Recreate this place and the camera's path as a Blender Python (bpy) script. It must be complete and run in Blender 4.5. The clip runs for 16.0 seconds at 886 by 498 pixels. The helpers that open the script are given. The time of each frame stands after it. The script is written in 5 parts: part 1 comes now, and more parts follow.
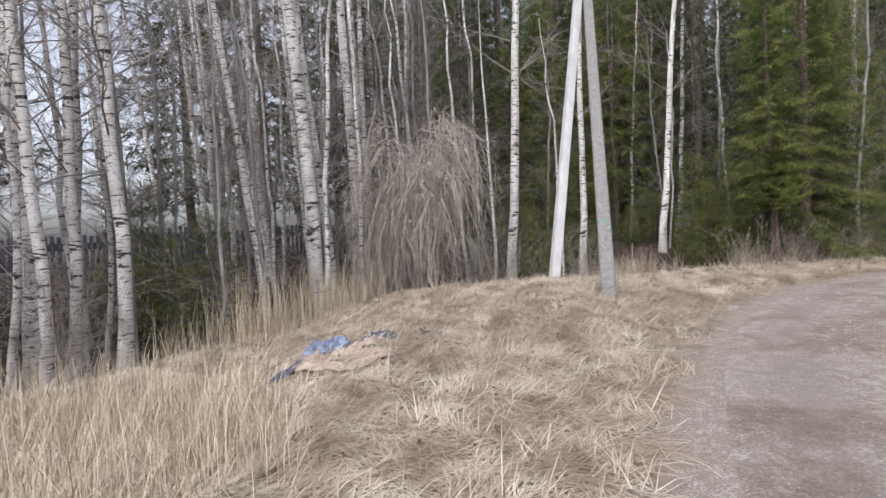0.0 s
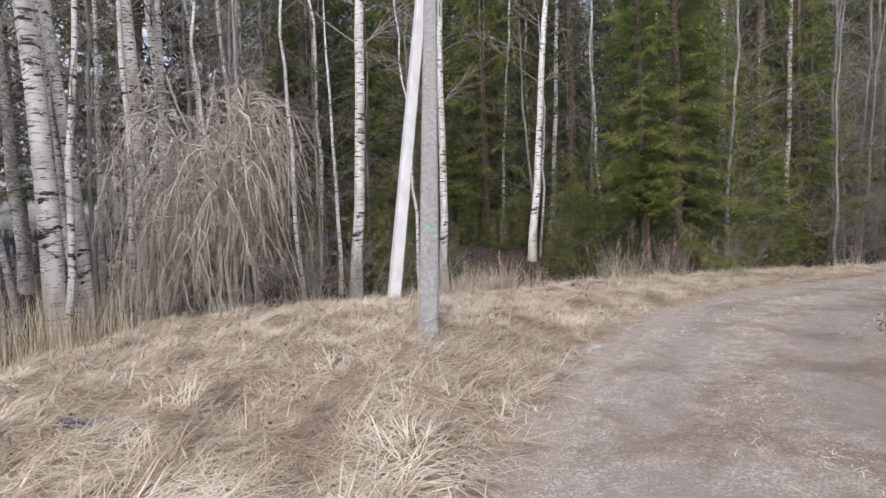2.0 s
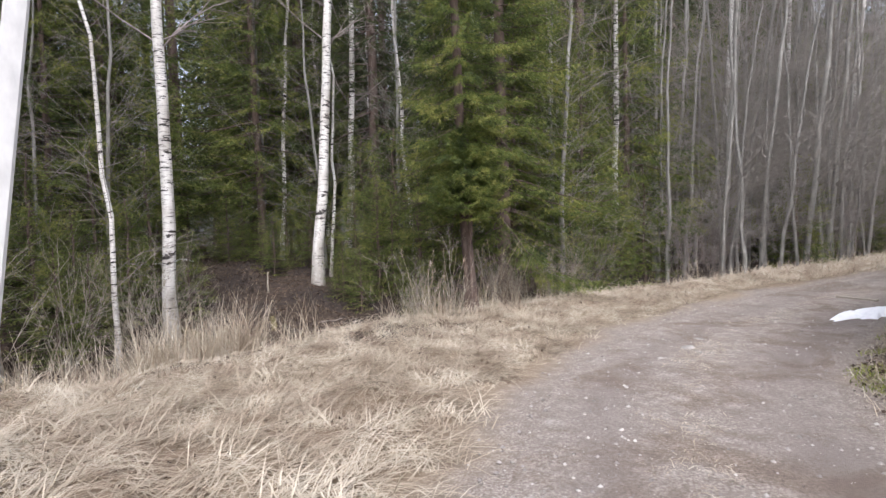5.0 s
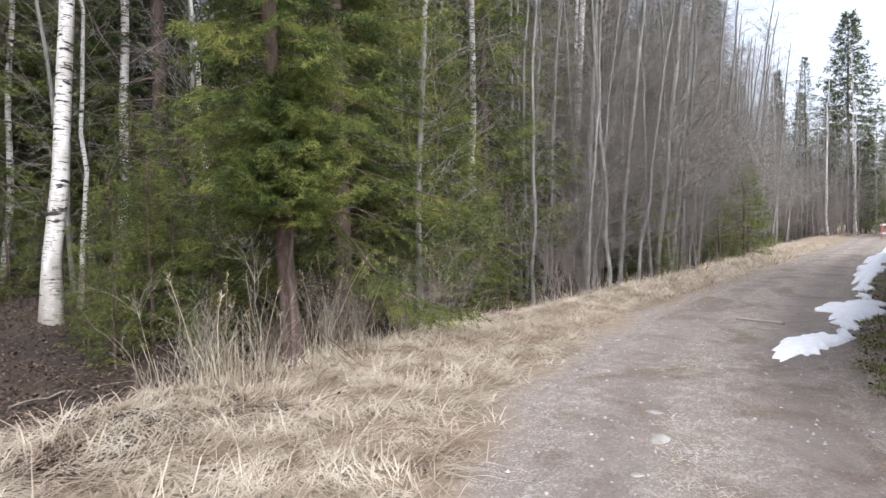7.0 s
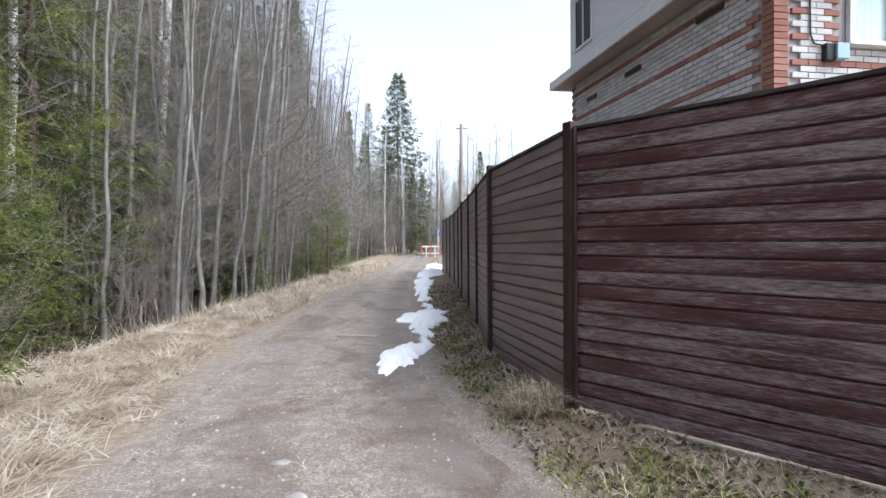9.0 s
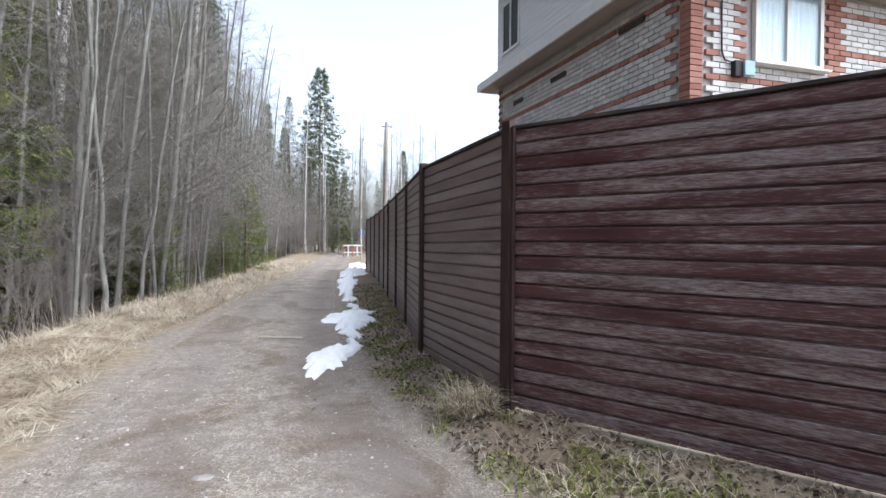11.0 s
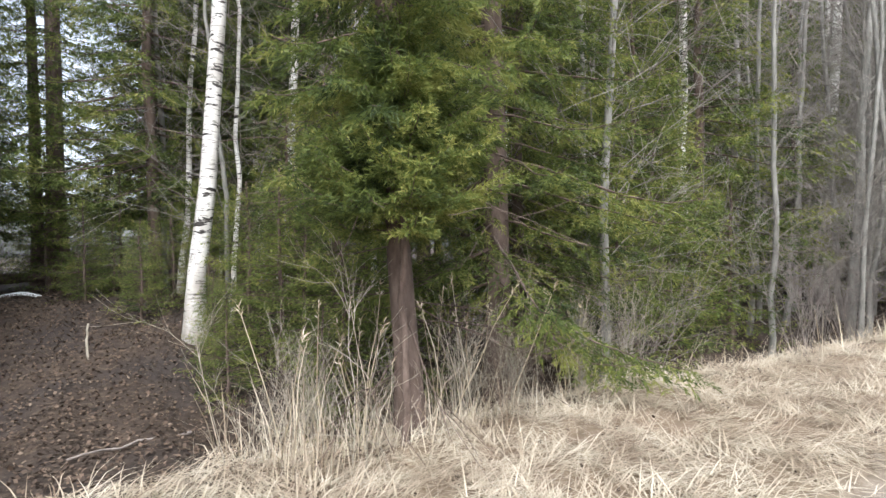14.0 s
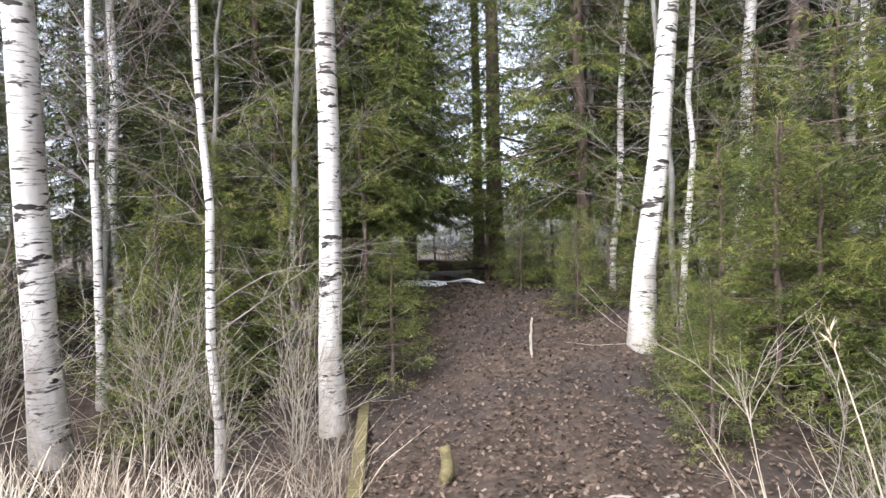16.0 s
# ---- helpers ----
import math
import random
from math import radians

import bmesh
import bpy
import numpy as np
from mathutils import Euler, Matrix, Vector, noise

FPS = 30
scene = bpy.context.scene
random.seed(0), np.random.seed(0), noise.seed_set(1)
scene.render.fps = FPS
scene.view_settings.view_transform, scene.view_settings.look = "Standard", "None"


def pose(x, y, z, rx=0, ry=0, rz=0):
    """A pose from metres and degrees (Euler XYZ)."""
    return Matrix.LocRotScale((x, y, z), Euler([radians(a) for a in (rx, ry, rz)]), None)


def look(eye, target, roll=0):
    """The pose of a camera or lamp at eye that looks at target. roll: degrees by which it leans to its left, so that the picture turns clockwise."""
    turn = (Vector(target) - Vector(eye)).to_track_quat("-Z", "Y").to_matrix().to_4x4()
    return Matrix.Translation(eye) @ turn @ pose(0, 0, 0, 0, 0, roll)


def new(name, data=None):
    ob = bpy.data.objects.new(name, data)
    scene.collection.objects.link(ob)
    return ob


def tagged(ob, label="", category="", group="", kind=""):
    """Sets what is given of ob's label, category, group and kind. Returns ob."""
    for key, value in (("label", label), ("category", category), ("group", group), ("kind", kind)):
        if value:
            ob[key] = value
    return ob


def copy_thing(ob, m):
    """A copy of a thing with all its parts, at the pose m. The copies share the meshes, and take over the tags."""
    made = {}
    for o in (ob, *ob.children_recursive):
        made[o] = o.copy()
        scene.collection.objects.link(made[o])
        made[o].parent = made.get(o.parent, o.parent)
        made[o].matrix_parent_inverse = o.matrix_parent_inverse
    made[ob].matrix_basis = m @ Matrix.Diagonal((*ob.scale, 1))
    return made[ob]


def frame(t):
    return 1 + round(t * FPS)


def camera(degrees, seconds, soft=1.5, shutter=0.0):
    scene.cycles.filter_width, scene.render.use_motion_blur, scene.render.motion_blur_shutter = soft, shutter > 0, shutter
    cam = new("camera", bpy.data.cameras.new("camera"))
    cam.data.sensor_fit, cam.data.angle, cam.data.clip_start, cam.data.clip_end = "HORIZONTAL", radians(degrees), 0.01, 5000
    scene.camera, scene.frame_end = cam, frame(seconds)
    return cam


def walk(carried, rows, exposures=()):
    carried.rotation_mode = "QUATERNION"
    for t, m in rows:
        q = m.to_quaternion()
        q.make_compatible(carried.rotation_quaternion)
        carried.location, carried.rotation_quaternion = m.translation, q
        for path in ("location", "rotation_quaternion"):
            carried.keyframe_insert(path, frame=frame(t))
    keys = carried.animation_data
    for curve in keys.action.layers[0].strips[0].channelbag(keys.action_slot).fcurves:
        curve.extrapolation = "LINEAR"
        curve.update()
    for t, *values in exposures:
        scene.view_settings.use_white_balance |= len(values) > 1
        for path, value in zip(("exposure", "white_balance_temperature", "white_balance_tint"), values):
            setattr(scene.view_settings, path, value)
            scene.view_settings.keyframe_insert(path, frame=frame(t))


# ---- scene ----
cam = camera(77.21, 16.0)
# seconds, x, y, z, yaw, pitch, roll
ROWS = [
    (0, 0.000, 0.000, 1.420, -0.27, -2.03, 2.65),
    (0.5, 0.466, 0.621, 1.427, -5.39, -2.18, 2.42),
    (1, 0.898, 1.253, 1.442, -6.27, -2.09, 2.29),
    (1.5, 1.288, 1.939, 1.427, -7.09, -2.21, 2.10),
    (2, 1.590, 2.661, 1.436, -11.11, -2.34, 1.74),
    (2.5, 1.825, 3.447, 1.453, -14.48, -2.28, 1.58),
    (3, 2.134, 4.175, 1.467, -18.55, -2.28, 1.38),
    (3.5, 2.442, 4.862, 1.476, -21.72, -2.38, 1.12),
    (4, 2.899, 5.490, 1.486, -25.01, -2.32, 1.08),
    (4.2, 3.101, 5.730, 1.469, -25.58, -2.34, 1.30),
    (6.3, 5.023, 8.637, 1.457, -39.97, -1.98, 1.84),
    (6.5, 5.177, 8.888, 1.453, -41.46, -2.00, 1.76),
    (7, 5.636, 9.332, 1.474, -46.98, -2.00, 1.60),
    (7.5, 6.055, 9.624, 1.478, -54.86, -1.98, 1.44),
    (8, 6.292, 9.862, 1.448, -73.99, -1.91, 0.56),
    (8.5, 6.293, 9.896, 1.455, -83.38, -1.10, 0.37),
    (9, 6.269, 9.877, 1.458, -88.06, -0.86, 0.42),
    (9.5, 6.273, 9.874, 1.455, -90.82, -0.97, 0.30),
    (9.7, 6.300, 9.856, 1.450, -91.66, -1.00, 0.20),
    (11.8, 6.446, 10.208, 1.443, -97.16, -0.80, -0.53),
    (12, 6.476, 10.267, 1.441, -91.70, -0.90, -0.31),
    (12.5, 6.690, 10.350, 1.456, -68.22, -0.96, 0.98),
    (13, 6.888, 10.401, 1.454, -49.67, -0.78, 1.04),
    (13.5, 7.029, 10.632, 1.453, -38.86, -0.55, 1.02),
    (14, 7.170, 10.738, 1.469, -27.26, -0.14, 1.29),
    (14.5, 7.211, 10.873, 1.466, -12.65, 0.22, 1.39),
    (15, 7.040, 11.313, 1.444, -1.24, 0.07, 0.87),
    (15.5, 6.925, 11.851, 1.423, 5.38, 0.12, 1.00),
    (16, 6.720, 12.520, 1.415, 11.87, -0.00, 0.84),
]
EXPOSURES = [(0.0, 0.96, 6150, 15), (4.2, 1.19, 6150, 15), (7.0, 1.35, 6050, 12), (8.0, 1.27, 5950, 11), (9.5, 1.42, 5850, 9), (12.0, 1.35, 5900, 7), (12.5, 1.27, 6000, 7), (13.5, 1.46, 6100, 8), (14.5, 1.92, 6150, 9), (16.0, 2.2, 6100, 13)]
walk(cam, [(t, pose(x, y, z, 90 + pitch, roll, yaw)) for t, x, y, z, yaw, pitch, roll in ROWS], EXPOSURES)


# ---- world, sun ----
world = bpy.data.worlds.new("overcast_sky")
scene.world = world
world.use_nodes = True
wn, wl = world.node_tree.nodes, world.node_tree.links
wn.clear()
sky = wn.new("ShaderNodeTexSky")
sky.sky_type = "NISHITA"
sky.sun_disc = False
SUN_EL, SUN_AZ = 52.0, 205.0
sky.sun_elevation, sky.sun_rotation = radians(SUN_EL), radians(SUN_AZ)
sky.air_density, sky.dust_density = 1.0, 4.0
cloud = wn.new("ShaderNodeHueSaturation")
cloud.inputs["Saturation"].default_value = 0.35
bg = wn.new("ShaderNodeBackground")
bg.inputs["Strength"].default_value = 0.15
wo = wn.new("ShaderNodeOutputWorld")
wl.new(sky.outputs[0], cloud.inputs["Color"])
wl.new(cloud.outputs[0], bg.inputs[0])
wl.new(bg.outputs[0], wo.inputs[0])
sun_data = bpy.data.lights.new("sun", "SUN")
sun_data.energy, sun_data.angle, sun_data.color = 0.9, radians(40), (1.0, 0.97, 0.93)
sun = new("sun", sun_data)
a = radians(SUN_AZ)
sun.matrix_world = look((0, 0, 60), (-60 * math.sin(a) / math.tan(radians(SUN_EL)), -60 * math.cos(a) / math.tan(radians(SUN_EL)), 0))


# ---- materials ----
def material(name, rough=0.8, metal=0.0, spec=0.3):
    m = bpy.data.materials.new(name)
    m.use_nodes = True
    b = m.node_tree.nodes["Principled BSDF"]
    b.inputs["Roughness"].default_value = rough
    b.inputs["Metallic"].default_value = metal
    b.inputs["Specular IOR Level"].default_value = spec
    return m, m.node_tree, b


def node(nt, kind, **kw):
    n = nt.nodes.new(kind)
    for k, v in kw.items():
        n.inputs[k].default_value = v
    return n


def coords(nt, scale=(1, 1, 1), which="Object"):
    tc = nt.nodes.new("ShaderNodeTexCoord")
    mp = nt.nodes.new("ShaderNodeMapping")
    mp.inputs["Scale"].default_value = scale
    nt.links.new(tc.outputs[which], mp.inputs["Vector"])
    return mp.outputs[0]


def noise_tex(nt, vec, scale, detail=4.0, rough=0.6, distortion=0.0):
    n = nt.nodes.new("ShaderNodeTexNoise")
    n.inputs["Scale"].default_value = scale
    n.inputs["Detail"].default_value = detail
    n.inputs["Roughness"].default_value = rough
    n.inputs["Distortion"].default_value = distortion
    if vec is not None:
        nt.links.new(vec, n.inputs["Vector"])
    return n.outputs["Fac"]


def ramp(nt, fac, stops):
    r = nt.nodes.new("ShaderNodeValToRGB")
    els = r.color_ramp.elements
    while len(els) < len(stops):
        els.new(0.5)
    for e, (p, c) in zip(els, stops):
        e.position, e.color = p, (*c, 1) if len(c) == 3 else c
    nt.links.new(fac, r.inputs[0])
    return r.outputs[0]


def mix(nt, fac, c1, c2, mode="MIX"):
    m = nt.nodes.new("ShaderNodeMix")
    m.data_type, m.blend_type = "RGBA", mode
    for sock, v in ((m.inputs[0], fac), (m.inputs[6], c1), (m.inputs[7], c2)):
        if isinstance(v, (int, float)):
            sock.default_value = v
        elif isinstance(v, tuple):
            sock.default_value = (*v, 1)
        else:
            nt.links.new(v, sock)
    return m.outputs[2]


def bump(nt, b, height, strength=0.4, dist=0.02):
    n = nt.nodes.new("ShaderNodeBump")
    n.inputs["Strength"].default_value = strength
    n.inputs["Distance"].default_value = dist
    nt.links.new(height, n.inputs["Height"])
    nt.links.new(n.outputs[0], b.inputs["Normal"])


def simple(name, dark, light, scale=4.0, rough=0.85, stretch=(1, 1, 1), bumps=0.3, dist=0.01, metal=0.0, spec=0.3):
    m, nt, b = material(name, rough, metal, spec)
    v = coords(nt, stretch)
    f = noise_tex(nt, v, scale, 6)
    g = noise_tex(nt, v, scale * 0.23, 3)
    c = ramp(nt, f, [(0.3, dark), (0.7, light)])
    c = mix(nt, ramp(nt, g, [(0.35, (0.25, 0.25, 0.25)), (0.65, (0, 0, 0))]), c, dark)
    nt.links.new(c, b.inputs["Base Color"])
    bump(nt, b, f, bumps, dist)
    return m


def varied(name, stops, rough=0.8, spec=0.2, trans=0.0, extra=None, clump=0.0):
    """Colour drawn per island, for blades, needles and leaves."""
    m, nt, b = material(name, rough, 0.0, spec)
    g = nt.nodes.new("ShaderNodeNewGeometry")
    pick = g.outputs["Random Per Island"]
    if clump:
        f = noise_tex(nt, coords(nt), clump, 2, 0.5)
        wide = node(nt, "ShaderNodeMapRange")
        for key, val in (("From Min", 0.34), ("From Max", 0.66)):
            wide.inputs[key].default_value = val
        nt.links.new(f, wide.inputs["Value"])
        pick = mix(nt, 0.62, pick, wide.outputs[0])
    c = ramp(nt, pick, stops)
    if extra:
        f = noise_tex(nt, coords(nt), extra, 3)
        c = mix(nt, f, c, mix(nt, 1.0, c, (0.62, 0.6, 0.55), "MULTIPLY"))
    nt.links.new(c, b.inputs["Base Color"])
    if trans:
        t = nt.nodes.new("ShaderNodeBsdfTranslucent")
        nt.links.new(c, t.inputs[0])
        mx = nt.nodes.new("ShaderNodeMixShader")
        mx.inputs[0].default_value = trans
        out = nt.nodes["Material Output"]
        nt.links.new(b.outputs[0], mx.inputs[1])
        nt.links.new(t.outputs[0], mx.inputs[2])
        nt.links.new(mx.outputs[0], out.inputs[0])
    return m


def birch_bark():
    m, nt, b = material("birch_bark", 0.6, 0, 0.3)
    v = coords(nt)
    f = noise_tex(nt, coords(nt, (6, 6, 48)), 1.0, 4, 0.65)
    g = noise_tex(nt, coords(nt, (9, 9, 5)), 1.0, 4, 0.6)
    big = noise_tex(nt, coords(nt, (4, 4, 1.6)), 1.0, 3, 0.5)
    white = ramp(nt, big, [(0.3, (0.36, 0.33, 0.3)), (0.52, (0.62, 0.6, 0.57)), (0.75, (0.72, 0.71, 0.69))])
    lent = ramp(nt, f, [(0.0, (0.9, 0.9, 0.9)), (0.38, (0.75, 0.75, 0.75)), (0.44, (0, 0, 0))])
    c = mix(nt, lent, white, (0.09, 0.08, 0.07))
    patch = ramp(nt, noise_tex(nt, coords(nt, (4.6, 4.6, 19)), 1.0, 3, 0.6, 0.4), [(0.385, (1, 1, 1)), (0.42, (0, 0, 0))])
    c = mix(nt, patch, c, (0.035, 0.03, 0.027))
    sep = nt.nodes.new("ShaderNodeSeparateXYZ")
    nt.links.new(v, sep.inputs[0])
    add = nt.nodes.new("ShaderNodeMath")
    add.operation = "MULTIPLY_ADD"
    add.inputs[1].default_value = -0.42
    nt.links.new(sep.outputs[2], add.inputs[0])
    nt.links.new(g, add.inputs[2])
    foot = ramp(nt, add.outputs[0], [(0.2, (0, 0, 0)), (0.5, (1, 1, 1))])
    c = mix(nt, foot, c, ramp(nt, g, [(0.35, (0.13, 0.11, 0.09)), (0.65, (0.46, 0.43, 0.39))]))
    nt.links.new(c, b.inputs["Base Color"])
    bump(nt, b, f, 0.35, 0.012)
    return m


BIRCH = birch_bark()
ALDER = simple("grey_alder_bark", (0.12, 0.115, 0.105), (0.33, 0.32, 0.295), 6, 0.85, (2, 2, 0.5))
SPRUCE_BARK = simple("spruce_bark", (0.07, 0.05, 0.042), (0.2, 0.15, 0.125), 14, 0.95, (1, 1, 0.4), 0.8, 0.02)
TWIG = simple("bare_twig_bark", (0.16, 0.135, 0.123), (0.36, 0.315, 0.29), 9, 0.85)
ALDER_TWIG = simple("pale_alder_twigs", (0.15, 0.135, 0.12), (0.34, 0.315, 0.285), 9, 0.85)
WILLOW = simple("pale_grey_willow_bark", (0.24, 0.21, 0.18), (0.5, 0.45, 0.39), 9, 0.85)
PALE_TWIG = simple("pale_shrub_bark", (0.22, 0.19, 0.15), (0.46, 0.42, 0.35), 9, 0.8)
NEEDLE = varied("spruce_needles", [(0.1, (0.032, 0.05, 0.018)), (0.4, (0.1, 0.134, 0.035)), (0.65, (0.195, 0.224, 0.056)), (0.9, (0.315, 0.315, 0.095))], 0.6, 0.3, 0.42, None, 1.9)
# darker copy of the spruce needles, with the forest's shade put into the colour
NEEDLE_DEEP = varied("shade_tinted_spruce_needles", [(0.1, (0.028, 0.043, 0.019)), (0.6, (0.08, 0.105, 0.037)), (0.9, (0.165, 0.17, 0.066))], 0.65, 0.3, 0.3, None, 1.1)
STRAW = varied("dry_grass_blades", [(0.05, (0.25, 0.19, 0.145)), (0.3, (0.44, 0.365, 0.285)), (0.7, (0.67, 0.595, 0.49)), (1.0, (0.8, 0.75, 0.65))], 0.75, 0.25, 0.2, 0.9, 2.6)
STALK = varied("dry_weed_stalks", [(0.0, (0.26, 0.2, 0.13)), (0.6, (0.46, 0.39, 0.28)), (1.0, (0.62, 0.56, 0.45))], 0.75, 0.2)
LITTER = varied("dead_leaves", [(0.0, (0.035, 0.026, 0.021)), (0.5, (0.085, 0.06, 0.045)), (0.9, (0.14, 0.1, 0.075)), (1.0, (0.19, 0.15, 0.115))], 0.8, 0.2)
MOSS = varied("green_moss_blades", [(0.0, (0.07, 0.095, 0.015)), (0.6, (0.17, 0.21, 0.03)), (1.0, (0.32, 0.34, 0.07))], 0.8, 0.2, 0.2)
GRAVEL = varied("pale_gravel", [(0.0, (0.14, 0.125, 0.115)), (0.6, (0.26, 0.235, 0.22)), (1.0, (0.42, 0.4, 0.37))], 0.85, 0.3)
CONCRETE = simple("weathered_concrete", (0.13, 0.126, 0.12), (0.25, 0.243, 0.23), 24, 0.9, (1, 1, 0.7), 0.7, 0.01)
CONCRETE_PALE = simple("whitewashed_concrete", (0.44, 0.44, 0.44), (0.62, 0.62, 0.61), 5, 0.85, (1, 1, 0.5), 0.3, 0.006)
SNOW = simple("old_snow", (0.74, 0.76, 0.8), (0.9, 0.91, 0.93), 14, 0.6, (1, 1, 1), 0.7, 0.02)


def ground_material():
    m, nt, b = material("verge_soil", 0.95, 0, 0.15)
    v = coords(nt)
    f1, f2, f3 = noise_tex(nt, v, 0.7, 5), noise_tex(nt, v, 9, 8, 0.7), noise_tex(nt, v, 60, 4, 0.7)
    straw = ramp(nt, f2, [(0.3, (0.15, 0.115, 0.082)), (0.55, (0.27, 0.22, 0.16)), (0.75, (0.4, 0.345, 0.265))])
    straw = mix(nt, ramp(nt, f1, [(0.42, (0, 0, 0)), (0.62, (0.75, 0.75, 0.75))]), straw, (0.2, 0.15, 0.11))
    floor = ramp(nt, f2, [(0.3, (0.024, 0.019, 0.016)), (0.55, (0.066, 0.049, 0.038)), (0.75, (0.15, 0.115, 0.088))])
    floor = mix(nt, ramp(nt, f1, [(0.45, (0, 0, 0)), (0.6, (0.6, 0.6, 0.6))]), floor, (0.034, 0.03, 0.03))
    at = nt.nodes.new("ShaderNodeAttribute")
    at.attribute_name = "wood"
    c = mix(nt, at.outputs["Fac"], straw, floor)
    grit = ramp(nt, f3, [(0.34, (0.1, 0.084, 0.073)), (0.5, (0.25, 0.217, 0.19)), (0.66, (0.47, 0.425, 0.38))])
    grit = mix(nt, ramp(nt, f2, [(0.42, (0.75, 0.75, 0.75)), (0.58, (0, 0, 0))]), grit, (0.18, 0.152, 0.13))
    rd = nt.nodes.new("ShaderNodeAttribute")
    rd.attribute_name = "grit"
    c = mix(nt, rd.outputs["Fac"], c, grit)
    nt.links.new(c, b.inputs["Base Color"])
    bump(nt, b, f2, 0.7, 0.03)
    return m


def road_material():
    m, nt, b = material("packed_gravel", 0.92, 0, 0.2)
    v = coords(nt)
    f1, f2, f3 = noise_tex(nt, v, 0.8, 6, 0.65, 0.8), noise_tex(nt, v, 6, 8, 0.75), noise_tex(nt, v, 46, 6, 0.85)
    base = ramp(nt, f3, [(0.34, (0.1, 0.084, 0.073)), (0.5, (0.27, 0.236, 0.207)), (0.64, (0.52, 0.475, 0.43))])
    base = mix(nt, ramp(nt, f2, [(0.4, (0.7, 0.7, 0.7)), (0.56, (0, 0, 0))]), base, (0.185, 0.155, 0.134))
    base = mix(nt, ramp(nt, f2, [(0.56, (0, 0, 0)), (0.68, (0.65, 0.65, 0.65))]), base, (0.42, 0.385, 0.345))
    rut = nt.nodes.new("ShaderNodeAttribute")
    rut.attribute_name = "rut"
    packed = mix(nt, ramp(nt, f3, [(0.35, (0, 0, 0)), (0.65, (1, 1, 1))]), (0.165, 0.14, 0.124), (0.235, 0.205, 0.185))
    base = mix(nt, rut.outputs["Fac"], base, packed)
    damp = ramp(nt, f1, [(0.48, (0, 0, 0)), (0.6, (0.95, 0.95, 0.95))])
    base = mix(nt, damp, base, mix(nt, 1.0, base, (0.72, 0.66, 0.61), "MULTIPLY"))
    chips = nt.nodes.new("ShaderNodeTexVoronoi")
    chips.inputs["Scale"].default_value = 26
    nt.links.new(v, chips.inputs["Vector"])
    stone = ramp(nt, chips.outputs["Distance"], [(0.13, (1, 1, 1)), (0.2, (0, 0, 0))])
    few = ramp(nt, noise_tex(nt, v, 11, 2), [(0.56, (0, 0, 0)), (0.62, (0.8, 0.8, 0.8))])
    base = mix(nt, mix(nt, 1.0, stone, few, "MULTIPLY"), base, (0.5, 0.47, 0.43))
    nt.links.new(base, b.inputs["Base Color"])
    bump(nt, b, mix(nt, 0.5, f2, f3), 0.8, 0.025)
    return m


GROUND, ROAD = ground_material(), road_material()


# ---- mesh helpers ----
def mesh_object(name, verts, faces, mat, parent=None, label="", smooth=True):
    me = bpy.data.meshes.new(name)
    me.from_pydata(np.asarray(verts).tolist(), [], faces if isinstance(faces, list) else faces.tolist())
    me.polygons.foreach_set("use_smooth", [smooth] * len(me.polygons))
    me.materials.append(mat)
    ob = new(name, me)
    ob.parent = parent
    if label:
        ob["label"] = label
    return ob


def part(name, bm, mat, parent=None, label="", smooth=False):
    me = bpy.data.meshes.new(name)
    bm.to_mesh(me)
    bm.free()
    if smooth:
        me.polygons.foreach_set("use_smooth", [True] * len(me.polygons))
    me.materials.append(mat)
    ob = new(name, me)
    ob.parent = parent
    if label:
        ob["label"] = label
    return ob


def box(bm, size, at=(0, 0, 0), rz=0.0, bevel=0.0, m=None):
    made = bmesh.ops.create_cube(bm, size=1.0, matrix=(m or pose(*at, 0, 0, rz)) @ Matrix.Diagonal((*size, 1)))
    if bevel:
        es = {e for vv in made["verts"] for e in vv.link_edges}
        bmesh.ops.bevel(bm, geom=list(es), offset=bevel, segments=2, affect="EDGES", profile=0.6)
    return bm


